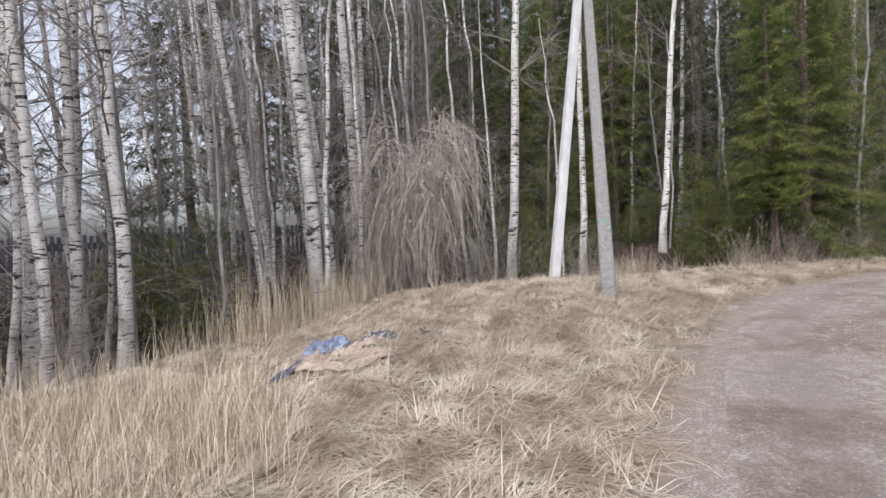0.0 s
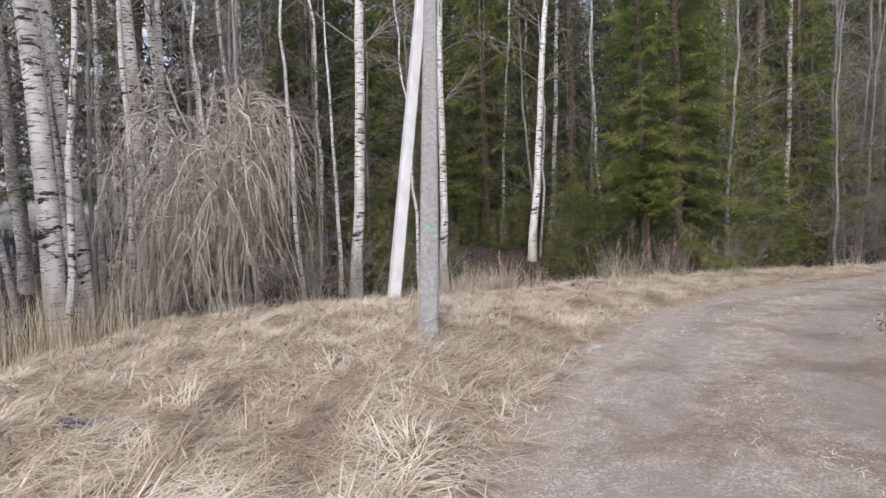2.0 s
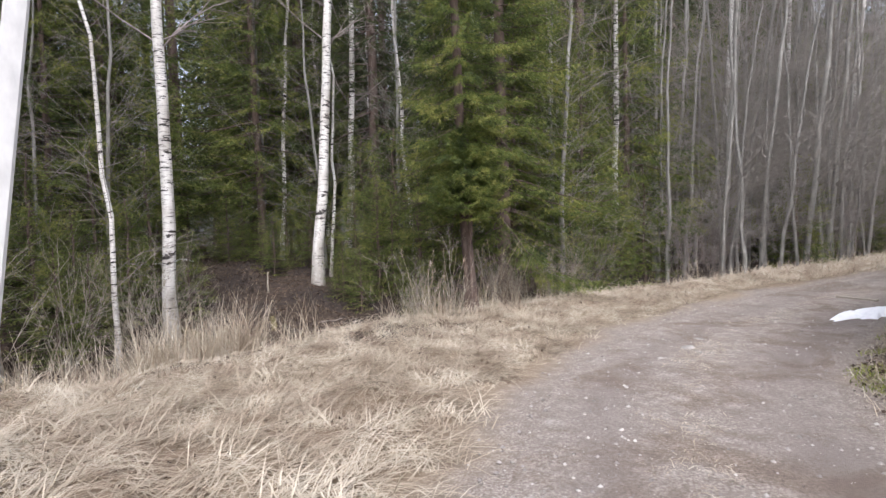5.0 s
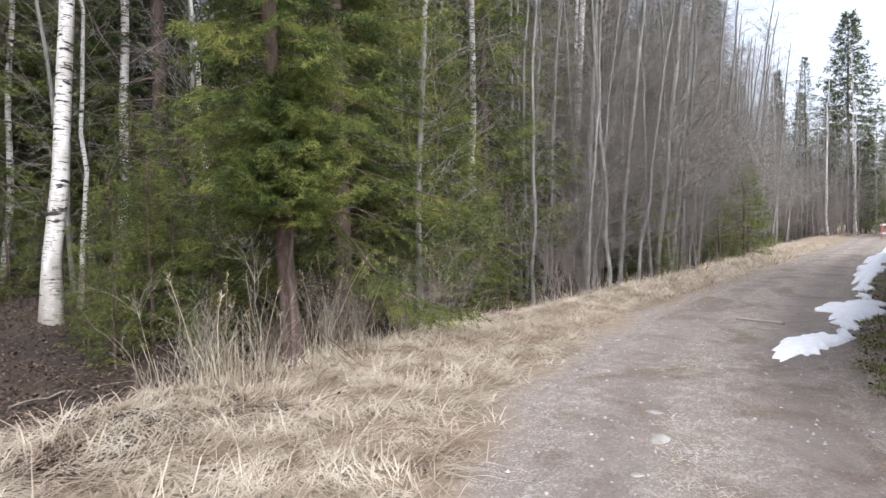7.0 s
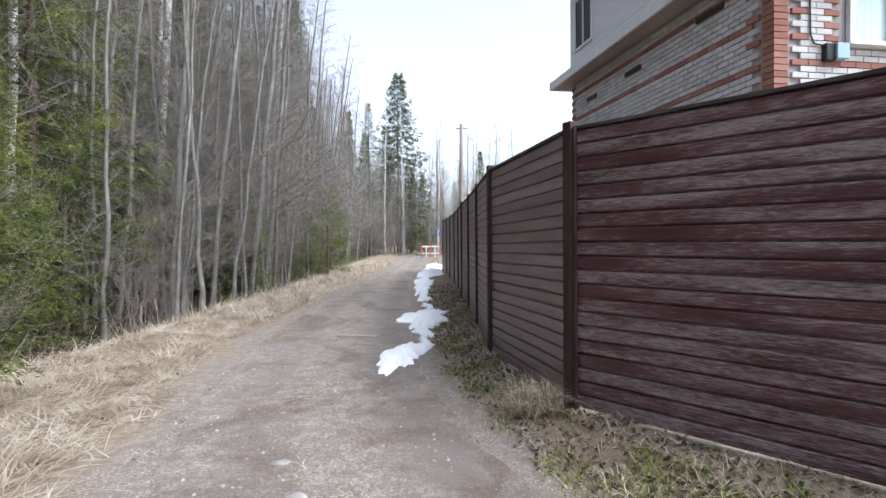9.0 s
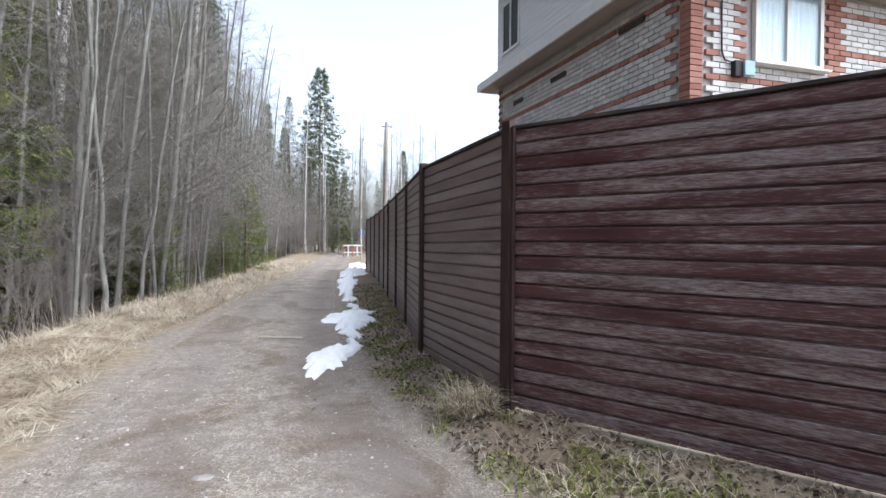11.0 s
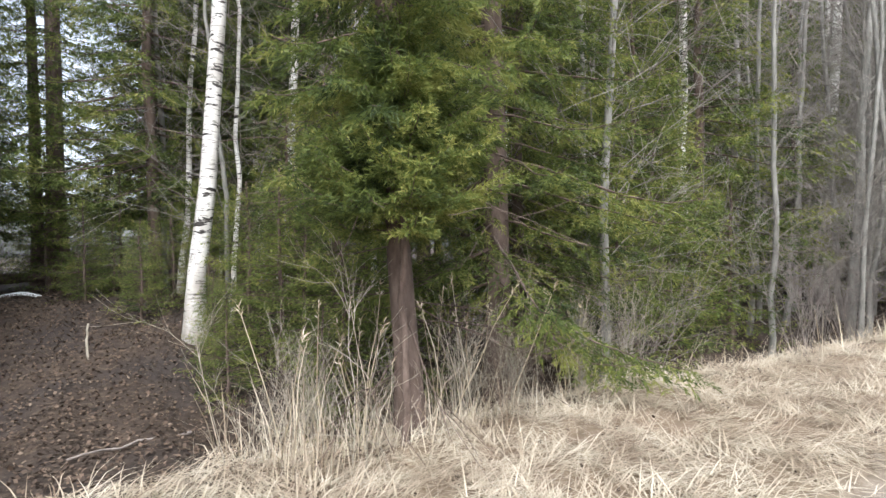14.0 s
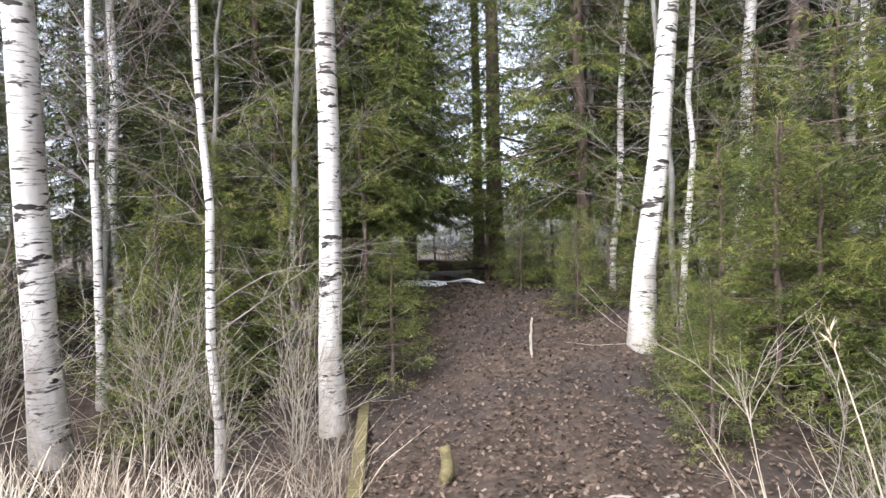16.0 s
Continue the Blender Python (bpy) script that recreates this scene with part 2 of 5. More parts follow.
class Soup:
    """Collects tubes and blades as plain arrays."""

    def __init__(self):
        self.v, self.f, self.n = [], [], 0

    def tube(self, pts, radii, sides=5, cap=False):
        pts = np.asarray(pts, float)
        k = len(pts)
        tan = np.gradient(pts, axis=0)
        tan /= np.linalg.norm(tan, axis=1)[:, None] + 1e-9
        ref = np.array([1.0, 0.13, 0.07]) if abs(tan[0][2]) > 0.6 else np.array([0.05, 0.1, 1.0])
        u = np.cross(tan, ref)
        u /= np.linalg.norm(u, axis=1)[:, None] + 1e-9
        w = np.cross(tan, u)
        ang = np.arange(sides) * 2 * np.pi / sides
        r = np.asarray(radii, float)[:, None, None]
        ring = pts[:, None, :] + r * (np.cos(ang)[None, :, None] * u[:, None, :] + np.sin(ang)[None, :, None] * w[:, None, :])
        self.v.append(ring.reshape(-1, 3))
        n0 = self.n
        for i in range(k - 1):
            for j in range(sides):
                j2 = (j + 1) % sides
                self.f.append((n0 + i * sides + j, n0 + i * sides + j2, n0 + (i + 1) * sides + j2, n0 + (i + 1) * sides + j))
        if cap:
            self.f.append(tuple(n0 + (k - 1) * sides + j for j in range(sides)))
        self.n += k * sides

    def quads(self, q):
        """q: n x 4 x 3 corner array."""
        q = np.asarray(q, float)
        n = len(q)
        self.v.append(q.reshape(-1, 3))
        idx = (np.arange(n * 4) + self.n).reshape(n, 4)
        self.f.extend(idx.tolist())
        self.n += n * 4

    def strip(self, rows):
        """rows: n x k x 2 x 3: n ribbons of k cross lines."""
        rows = np.asarray(rows, float)
        n, k = rows.shape[:2]
        self.v.append(rows.reshape(-1, 3))
        b0 = self.n + np.arange(n)[:, None] * (2 * k) + 2 * np.arange(k - 1)[None, :]
        self.f.extend(np.stack([b0, b0 + 1, b0 + 3, b0 + 2], -1).reshape(-1, 4).tolist())
        self.n += n * k * 2

    def obj(self, name, mat, parent=None, label="", smooth=True):
        return mesh_object(name, np.concatenate(self.v), self.f, mat, parent, label, smooth)


# ---- plan: road edges, forest edge, heights ----
ROAD_LEFT = np.array([(-0.8, -9), (-0.2, -3), (0.5, 0.8), (1.43, 3.3), (2.5, 5.4), (4.0, 7.7), (5.15, 9.05), (6.9, 10.7), (9.7, 12.1), (14.1, 13.0), (18.9, 13.25), (39, 14.0), (70, 16)])
ROAD_RIGHT = np.array([(2.9, -9), (3.5, -3), (4.1, 0.8), (4.9, 3.4), (5.9, 5.6), (7.4, 7.7), (8.6, 8.9), (9.5, 9.45), (10.6, 9.75), (12.4, 10.25), (17.2, 10.75), (30, 11.9), (39, 12.2), (70, 13.5)])
WOOD_EDGE = np.array([(-16, -12), (-9, -3), (-5.5, 4), (-3.2, 8.2), (-2.1, 10.9), (-0.5, 12.5), (2.2, 13.1), (5.0, 13.6), (7.3, 14.4), (9.0, 14.8), (11, 14.9), (15, 14.9), (20, 15.0), (32, 15.7), (70, 20)])
TRAIL = np.array([(7.0, 13.2), (6.5, 15.5), (6.1, 17.5), (5.6, 20), (5.0, 23), (4.4, 28), (3.2, 36)])


def line_distance(px, py, line):
    """Signed distance to a polyline: positive on its left."""
    best = np.full(px.shape, 1e9)
    sign = np.ones(px.shape)
    for (x0, y0), (x1, y1) in zip(line[:-1], line[1:]):
        dx, dy = x1 - x0, y1 - y0
        t = np.clip(((px - x0) * dx + (py - y0) * dy) / (dx * dx + dy * dy), 0, 1)
        ex, ey = px - x0 - t * dx, py - y0 - t * dy
        d = np.hypot(ex, ey)
        s = np.sign(dx * (py - y0) - dy * (px - x0))
        near = d < best
        sign = np.where(near, s, sign)
        best = np.where(near, d, best)
    return best * np.where(sign == 0, 1, sign)


def smooth(e0, e1, x):
    t = np.clip((x - e0) / (e1 - e0), 0, 1)
    return t * t * (3 - 2 * t)


def waves(x, y, s, seed):
    r = np.random.RandomState(seed)
    out = 0
    for _ in range(7):
        th, ph, k = r.rand() * 6.28, r.rand() * 6.28, (0.5 + r.rand() * 1.5) * 6.28 / s
        out = out + np.sin(k * (x * math.cos(th) + y * math.sin(th)) + ph)
    return out / 4


def height(x, y):
    x, y = np.asarray(x, float), np.asarray(y, float)
    dl, dr, dw = line_distance(x, y, ROAD_LEFT), line_distance(x, y, ROAD_RIGHT), line_distance(x, y, WOOD_EDGE)
    tr = np.abs(line_distance(x, y, TRAIL))
    near = np.exp(-((x - 6) / 60.0) ** 4 - ((y - 14) / 60.0) ** 4)
    verge = smooth(0, 1.2, dl) * (1 - smooth(-0.6, 0.8, dw))
    z = 0.07 * verge * (1 + 0.6 * waves(x, y, 2.6, 3)) + 0.055 * verge * waves(x, y, 0.8, 4)
    z = z + 0.25 * np.exp(-((x - 1.9) / 2.4) ** 2 - ((y - 9.3) / 2.6) ** 2) * smooth(0, 1.6, dl)
    z = z - 0.25 * smooth(-1.0, -2.6, x) * verge
    wood = smooth(-0.4, 1.5, dw)
    low = 1 - smooth(4.0, 6.6, x)
    floor = low * -0.62 * (1 - smooth(3.8, 7.5, dw)) + smooth(2.0, 8.0, dw) * 0.85 * near - 0.05
    z = z + wood * (floor + 0.10 * waves(x, y, 3.5, 5) * smooth(0.4, 1.6, tr) + 0.04 * waves(x, y, 0.9, 6))
    ditch = np.exp(-((dw - 1.1) / 0.7) ** 2) * smooth(0.7, 1.7, tr) * near
    z = z - 0.42 * ditch * (1 - low)
    right = smooth(0, 0.9, -dr)
    z = z + right * (0.07 + 0.03 * waves(x, y, 0.8, 7))
    on = (1 - smooth(-0.2, 0.1, dl)) * (1 - smooth(-0.2, 0.1, -dr))
    return z + on * 0.014 * waves(x, y, 1.4, 8)


def height1(x, y):
    return float(height(np.array([x]), np.array([y]))[0])


def spaced(lo, hi, step, far, grow=1.18):
    c = list(np.arange(lo, hi, step))
    s, a0, b0 = step, lo, hi
    left, right = [], [hi]
    while a0 > -far:
        s *= grow
        a0 -= s
        b0 += s
        left.append(a0)
        right.append(b0)
    return np.array(left[::-1] + c + right)


def build_ground():
    xs, ys = spaced(-6, 22, 0.13, 2500), spaced(-2, 19, 0.13, 2500)
    gx, gy = np.meshgrid(xs, ys)
    z = height(gx, gy)
    nx, ny = len(xs), len(ys)
    i = (np.arange(ny - 1)[:, None] * nx + np.arange(nx - 1)[None, :]).ravel()
    faces = np.stack([i, i + 1, i + nx + 1, i + nx], 1)
    ob = mesh_object("ground", np.stack([gx.ravel(), gy.ravel(), z.ravel()], 1), faces, GROUND)
    dw, dl, dr = line_distance(gx, gy, WOOD_EDGE), line_distance(gx, gy, ROAD_LEFT), line_distance(gx, gy, ROAD_RIGHT)
    wob = 0.35 * waves(gx, gy, 1.3, 11)
    wood = smooth(-0.5, 0.5, dw + wob)
    tr = np.abs(line_distance(gx, gy, TRAIL))
    wood = np.maximum(wood, (1 - smooth(0.5, 1.3, tr + wob)) * smooth(-1.6, -0.6, dw))
    grit = (1 - smooth(-0.1, 0.45, dl + 0.5 * wob)) * (1 - smooth(-0.1, 0.6, -dr + 0.5 * wob))
    for key, val in (("wood", wood), ("grit", grit)):
        at = ob.data.attributes.new(key, "FLOAT", "POINT")
        at.data.foreach_set("value", val.ravel().astype(np.float32))
    tagged(ob, "dry grass verge and leaf-strewn forest floor", "ground", kind="structure")


def resample(line, n):
    seg = np.hypot(*np.diff(line, axis=0).T)
    s = np.concatenate([[0], np.cumsum(seg)])
    q = np.linspace(0, s[-1], 400)
    out = np.stack([np.interp(q, s, line[:, 0]), np.interp(q, s, line[:, 1])], 1)
    for _ in range(60):
        out[1:-1] = 0.5 * out[1:-1] + 0.25 * (out[:-2] + out[2:])
    q2 = np.linspace(0, 399, n)
    return np.stack([np.interp(q2, np.arange(400), out[:, 0]), np.interp(q2, np.arange(400), out[:, 1])], 1)


def build_road():
    n, m = 520, 26
    l, r = resample(ROAD_LEFT, n), resample(ROAD_RIGHT, n)
    u = np.linspace(0, 1, m)[None, :, None]
    p = l[:, None, :] * (1 - u) + r[:, None, :] * u
    p[:, 0] += 0.12 * waves(p[:, 0, 0], p[:, 0, 1], 0.9, 21)[:, None] * np.array([0.8, -0.5])
    p[:, -1] += 0.12 * waves(p[:, -1, 0], p[:, -1, 1], 0.9, 22)[:, None] * np.array([0.8, -0.5])
    z = height(p[..., 0], p[..., 1])
    uu = np.linspace(0, 1, m)[None, :]
    z = z + 0.016 - 0.009 * (np.exp(-((uu - 0.24) / 0.1) ** 2) + np.exp(-((uu - 0.78) / 0.12) ** 2))
    z = z - 0.03 * np.maximum(0, 1 - np.minimum(uu, 1 - uu) * (m - 1) / 3)
    i = (np.arange(n - 1)[:, None] * m + np.arange(m - 1)[None, :]).ravel()
    ob = mesh_object("road", np.concatenate([p, z[..., None]], 2).reshape(-1, 3), np.stack([i, i + m, i + m + 1, i + 1], 1), ROAD)
    wob = 0.025 * waves(p[..., 0], p[..., 1], 3.0, 33)
    rut = 0.75 * np.exp(-((uu - 0.24 + wob) / 0.11) ** 2) + 0.95 * np.exp(-((uu - 0.78 + wob) / 0.14) ** 2)
    rut = np.clip(rut * (0.85 + 0.35 * waves(p[..., 0], p[..., 1], 1.7, 34)), 0, 1)
    at = ob.data.attributes.new("rut", "FLOAT", "POINT")
    at.data.foreach_set("value", rut.ravel().astype(np.float32))
    tagged(ob, "narrow unpaved road of packed grey-brown gravel", "road", kind="structure")


build_ground()
build_road()


# ---- trees ----
def bent(r, a0, b0, k, wob):
    """A slightly crooked line from a0 to b0."""
    t = np.linspace(0, 1, k)[:, None]
    p = np.array(a0) * (1 - t) + np.array(b0) * t
    off = np.cumsum(r.randn(k, 3) * wob, 0)
    off -= off[0]
    off -= t * off[-1]
    return p + off


def bare_twigs(s, r, start, way, length, rad, depth, droop=0.0, sides=3, spread=0.8, kids=5):
    way = way / (np.linalg.norm(way) + 1e-9)
    k = 5 if depth else 4
    pts = [np.array(start, float)]
    d = way.copy()
    for i in range(k - 1):
        d = d + r.randn(3) * 0.14 + np.array([0, 0, -droop])
        d /= np.linalg.norm(d)
        pts.append(pts[-1] + d * length / (k - 1))
    s.tube(pts, np.linspace(rad, max(rad * 0.3, 0.0022), k), sides if depth else 3)
    if depth:
        for _ in range(kids):
            t = 0.15 + 0.85 * r.rand()
            i = min(int(t * (k - 1)), k - 2)
            p = pts[i] + (pts[i + 1] - pts[i]) * (t * (k - 1) - i)
            w = pts[i + 1] - pts[i]
            w = w / np.linalg.norm(w) + r.randn(3) * spread * 0.6
            bare_twigs(s, r, p, w, length * (0.35 + 0.3 * r.rand()), rad * 0.5, depth - 1, droop, sides, spread, kids)


def bare_tree(name, seed, tall, rad, mat, twig, label, category, limbs=16, first=0.35, up=0.5, reach=0.14, wob=0.05, depth=1, kids=5, stubs=0):
    r = np.random.RandomState(seed)
    root = new(name)
    k = 14
    pts = bent(r, (0, 0, -0.25), (0, 0, tall), k, wob)
    tt = np.linspace(0, 1, k)
    radii = rad * (1 - tt) ** 0.75 + 0.012
    radii[0] *= 1.35
    s = Soup()
    s.tube(pts, radii, 9)
    s.obj("trunk", mat, root)
    b = Soup()
    for i in range(limbs):
        t = first + (0.97 - first) * r.rand()
        p = np.array([np.interp(t, tt, pts[:, c]) for c in range(3)])
        th = r.rand() * 6.28
        w = np.array([math.cos(th), math.sin(th), up + 0.5 * r.rand()])
        bare_twigs(b, r, p, w, tall * reach * (1.25 - t) * (0.6 + 0.8 * r.rand()), max(rad * 0.22 * (1.1 - t), 0.005), depth, 0.06, 4, 0.9, kids)
    for i in range(stubs):
        t = 0.06 + 0.3 * r.rand()
        p = np.array([np.interp(t, tt, pts[:, c]) for c in range(3)])
        th = r.rand() * 6.28
        bare_twigs(b, r, p, np.array([math.cos(th), math.sin(th), 0.1]), 0.4 + 0.9 * r.rand(), 0.006, 1, 0.08, 3, 0.9, 3)
    tagged(b.obj("bare_crown", twig, root), kind="stuff")
    tagged(root, label, category)
    return root


def needle_sprays(r, base, tip, count, size, width):
    """Short flat needle sprays set along a twig."""
    t = r.rand(count)[:, None]
    axis = (tip - base) / (np.linalg.norm(tip - base) + 1e-9)
    p = base + (tip - base) * t
    d = axis + r.randn(count, 3) * 0.55
    d /= np.linalg.norm(d, axis=1)[:, None]
    side = np.cross(d, r.randn(count, 3))
    side /= np.linalg.norm(side, axis=1)[:, None] + 1e-9
    ln = size * (0.6 + 0.8 * r.rand(count, 1))
    mid = p + d * ln * 0.45
    return np.stack([p, mid + side * width, p + d * ln, mid - side * width], 1)


def spruce(seed, tall, rad, first, reach, label, mat, step=0.3, per=6, twigs=16, sprays=7, size=0.11, width=0.012, sag=0.35, dead=0, group=""):
    r = np.random.RandomState(seed)
    root = new("spruce")
    s = Soup()
    k = 14
    tt = np.linspace(0, 1, k)
    pts = bent(r, (0, 0, -0.25), (0, 0, tall), k, 0.02)
    rr = rad * (1 - tt) ** 0.85 + 0.01
    rr[0] *= 1.5
    s.tube(pts, rr, 10)
    s.obj("trunk", SPRUCE_BARK, root)
    limb, quads = Soup(), []
    z = first
    while z < tall - 0.15:
        u = (z - first) / (tall - first)
        L = reach * (1 - u) ** 0.8 * (0.75 + 0.25 * min(1, (u + 0.05) * 6))
        th0 = r.rand() * 6.28
        for j in range(per):
            th = th0 + j * 6.28 / per + r.randn() * 0.25
            ln = L * (0.6 + 0.5 * r.rand()) + 0.12
            out = np.array([math.cos(th), math.sin(th), 0.0])
            q = np.linspace(0, 1, 6)[:, None]
            rise = 0.25 * u * q - sag * (1 - 0.7 * u) * (q ** 1.3) + 0.22 * q ** 4
            line = np.array([0, 0, z + r.randn() * 0.08]) + out * q * ln + np.array([0, 0, 1.0]) * rise * ln + np.cumsum(r.randn(6, 3) * 0.012 * ln, 0)
            limb.tube(line, np.linspace(max(0.006, ln * 0.011), 0.003, 6), 3)
            n = max(4, int(twigs * ln / max(reach, 0.5)))
            side = np.array([-out[1], out[0], 0.0])
            for i in range(n):
                w = 0.18 + 0.82 * (i + r.rand()) / n
                b0 = np.array([np.interp(w, q[:, 0], line[:, c]) for c in range(3)])
                tl = ln * (0.32 * (1.08 - w) + 0.07) + 0.06
                sg = 1 if i % 2 else -1
                d = out * (0.55 + 0.3 * r.rand()) + side * sg * (0.75 + 0.2 * r.randn()) + np.array([0, 0, -sag * 0.9 - 0.25 * r.rand()])
                d /= np.linalg.norm(d)
                quads.append(needle_sprays(r, b0, b0 + d * tl, max(3, int(sprays * (0.5 + tl / 0.4))), size, width))
            quads.append(needle_sprays(r, line[3], line[5], sprays, size, width))
        z += step * (0.8 + 0.4 * r.rand()) * (1 - 0.35 * u)
    for i in range(dead):
        zz = 0.5 + r.rand() * max(first, 0.6)
        th = r.rand() * 6.28
        bare_twigs(limb, r, np.array([0, 0, zz]), np.array([math.cos(th), math.sin(th), -0.15]), 0.5 + 0.9 * r.rand(), 0.007, 1, 0.05, 3, 0.8, 4)
    tagged(limb.obj("limbwork", SPRUCE_BARK, root), kind="stuff")
    c = Soup()
    c.quads(np.concatenate(quads))
    tagged(c.obj("needle_crown", mat, root, smooth=False), kind="stuff")
    tagged(root, label, "spruce", group)
    return root


def stand(tree, x, y, rz=0.0, scale=1.0, lean=(0, 0), sink=0.0):
    m = pose(x, y, height1(x, y) - sink, lean[0], lean[1], rz) @ Matrix.Diagonal((scale, scale, scale, 1))
    return copy_thing(tree, m)


def drop(root):
    for o in (*root.children_recursive, root):
        bpy.data.objects.remove(o)


def shrub(name, seed, stems, tall, mat, label, droop=0.05, depth=2, kids=6, spread=0.5, rad=0.012, category="shrub"):
    r = np.random.RandomState(seed)
    root = new(name)
    s = Soup()
    for i in range(stems):
        th = r.rand() * 6.28
        w = np.array([math.cos(th) * spread * r.rand(), math.sin(th) * spread * r.rand(), 1.0])
        bare_twigs(s, r, np.array([math.cos(th) * 0.12, math.sin(th) * 0.12, -0.1]), w, tall * (0.6 + 0.5 * r.rand()), rad, depth, droop, 4, 0.8, kids)
    tagged(s.obj("bare_growth", mat, root), kind="stuff")
    return tagged(root, label, category)


def weeping_bush(seed):
    r = np.random.RandomState(seed)
    root = new("willow_bush")
    for i in range(9):
        s = Soup()
        th = i * 0.7 + 0.5 * r.rand()
        spread = 0.35 + 0.75 * r.rand()
        top = np.array([math.cos(th) * spread, math.sin(th) * spread, 2.9 + 1.5 * r.rand()])
        stem = bent(r, (math.cos(th) * 0.2, math.sin(th) * 0.2, -0.2), top, 10, 0.06)
        s.tube(stem, np.linspace(0.042, 0.014, 10), 6)
        for k in range(26):
            t = 0.2 + 0.8 * math.sqrt(r.rand())
            q = np.array([np.interp(t * 9, np.arange(10), stem[:, c]) for c in range(3)])
            a = th + r.randn() * 1.7
            ln = (0.8 + 1.5 * r.rand()) * min(1.0, q[2] / 2.4 + 0.25)
            u = np.linspace(0, 1, 8)[:, None]
            out = np.array([math.cos(a), math.sin(a), 0])
            line = q + out * ln * (0.3 + 0.35 * r.rand()) * np.sqrt(u + 0.02) + np.array([0, 0, 1.0]) * ln * (0.3 * u - (1.0 + 0.4 * r.rand()) * u ** 2)
            line[1:] += np.cumsum(r.randn(7, 3) * 0.075, 0)
            line[:, 2] = np.maximum(line[:, 2], 0.03)
            s.tube(line, np.linspace(0.013, 0.005, 8), 4)
            for j in range(9):
                w = 1 + r.randint(6)
                d = line[w + 1] - line[w] + r.randn(3) * 0.3
                bare_twigs(s, r, line[w], d, 0.2 + 0.55 * r.rand(), 0.0055, 1 if j < 3 else 0, 0.08, 3, 0.9, 3)
        tagged(s.obj("drooping_stem", WILLOW, root), kind="stuff")
    return tagged(root, "old willow bush with a tangled curtain of drooping grey twigs", "shrub")


# ---- the wood: models, set out below and then removed ----
WHITE = "white-barked birch with dark scars, bare of leaves"
birch_a = bare_tree("birch", 1, 17, 0.13, BIRCH, TWIG, "tall " + WHITE, "birch", 30, 0.34, 0.6, 0.15, 0.035, 1, 7, 8)
birch_b = bare_tree("birch", 2, 15, 0.085, BIRCH, TWIG, "slender " + WHITE, "birch", 30, 0.2, 0.6, 0.16, 0.045, 1, 7, 8)
birch_c = bare_tree("birch", 7, 11, 0.05, BIRCH, TWIG, "thin crooked " + WHITE, "birch", 26, 0.15, 0.6, 0.17, 0.07, 1, 6, 6)
alder_a = bare_tree("alder", 3, 12, 0.065, ALDER, ALDER_TWIG, "grey-barked young alder, bare, leaning over the verge", "alder", 74, 0.1, 0.75, 0.17, 0.03, 1, 9, 10)
alder_b = bare_tree("alder", 4, 10, 0.045, ALDER, ALDER_TWIG, "thin grey-barked alder sapling, bare of leaves", "alder", 64, 0.1, 0.75, 0.18, 0.035, 1, 9, 10)
alder_c = bare_tree("alder", 8, 8, 0.035, ALDER, ALDER_TWIG, "whip-thin alder sapling with fine bare twigs", "alder", 34, 0.08, 0.75, 0.2, 0.04, 1, 8, 8)
SP = "spruce with drooping yellow-green branches over a brown trunk"
spruce_big = spruce(11, 15, 0.14, 1.35, 2.2, "tall " + SP, NEEDLE, 0.32, 6, 32, 28, 0.066, 0.0048, 0.5, 22)
spruce_front = spruce(31, 11, 0.095, 2.35, 1.05, "slim " + SP, NEEDLE, 0.24, 6, 26, 26, 0.066, 0.0048, 0.55, 16)
spruce_mid = spruce(14, 9, 0.085, 1.5, 1.9, "middle-sized " + SP, NEEDLE, 0.3, 6, 26, 20, 0.075, 0.0055, 0.45, 10)
spruce_dark = spruce(12, 19, 0.17, 1.7, 2.6, "tall spruce inside the forest, coloured dark for shade", NEEDLE_DEEP, 0.45, 6, 12, 14, 0.15, 0.0095, 0.48, 16)
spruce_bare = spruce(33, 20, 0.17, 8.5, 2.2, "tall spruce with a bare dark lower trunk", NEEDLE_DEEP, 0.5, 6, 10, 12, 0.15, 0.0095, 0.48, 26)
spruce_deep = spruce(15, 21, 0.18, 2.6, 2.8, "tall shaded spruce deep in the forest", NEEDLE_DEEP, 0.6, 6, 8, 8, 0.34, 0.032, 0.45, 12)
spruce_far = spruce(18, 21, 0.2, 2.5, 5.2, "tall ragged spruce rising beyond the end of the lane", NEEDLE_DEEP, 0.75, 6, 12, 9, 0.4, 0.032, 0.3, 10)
spruce_small = spruce(13, 3.1, 0.035, 0.25, 1.0, "young green spruce in the undergrowth", NEEDLE, 0.18, 7, 14, 10, 0.07, 0.0055, 0.22)
spruce_tuft = spruce(16, 3.7, 0.03, 1.9, 0.85, "young spruce with a bright green tip", NEEDLE, 0.1, 9, 26, 26, 0.06, 0.0055, 0.05)
willow = weeping_bush(21)
brush = shrub("brushwood", 22, 9, 2.0, PALE_TWIG, "tangle of pale bare brushwood stems", -0.03, 2, 5, 0.35, 0.007)
brush_dark = shrub("brushwood", 23, 10, 2.6, TWIG, "thicket of thin brown bare saplings", -0.04, 2, 6, 0.4, 0.008)
sapling = shrub("sapling", 24, 2, 2.6, PALE_TWIG, "pale forked sapling at the ditch", 0.0, 2, 6, 0.25, 0.012)

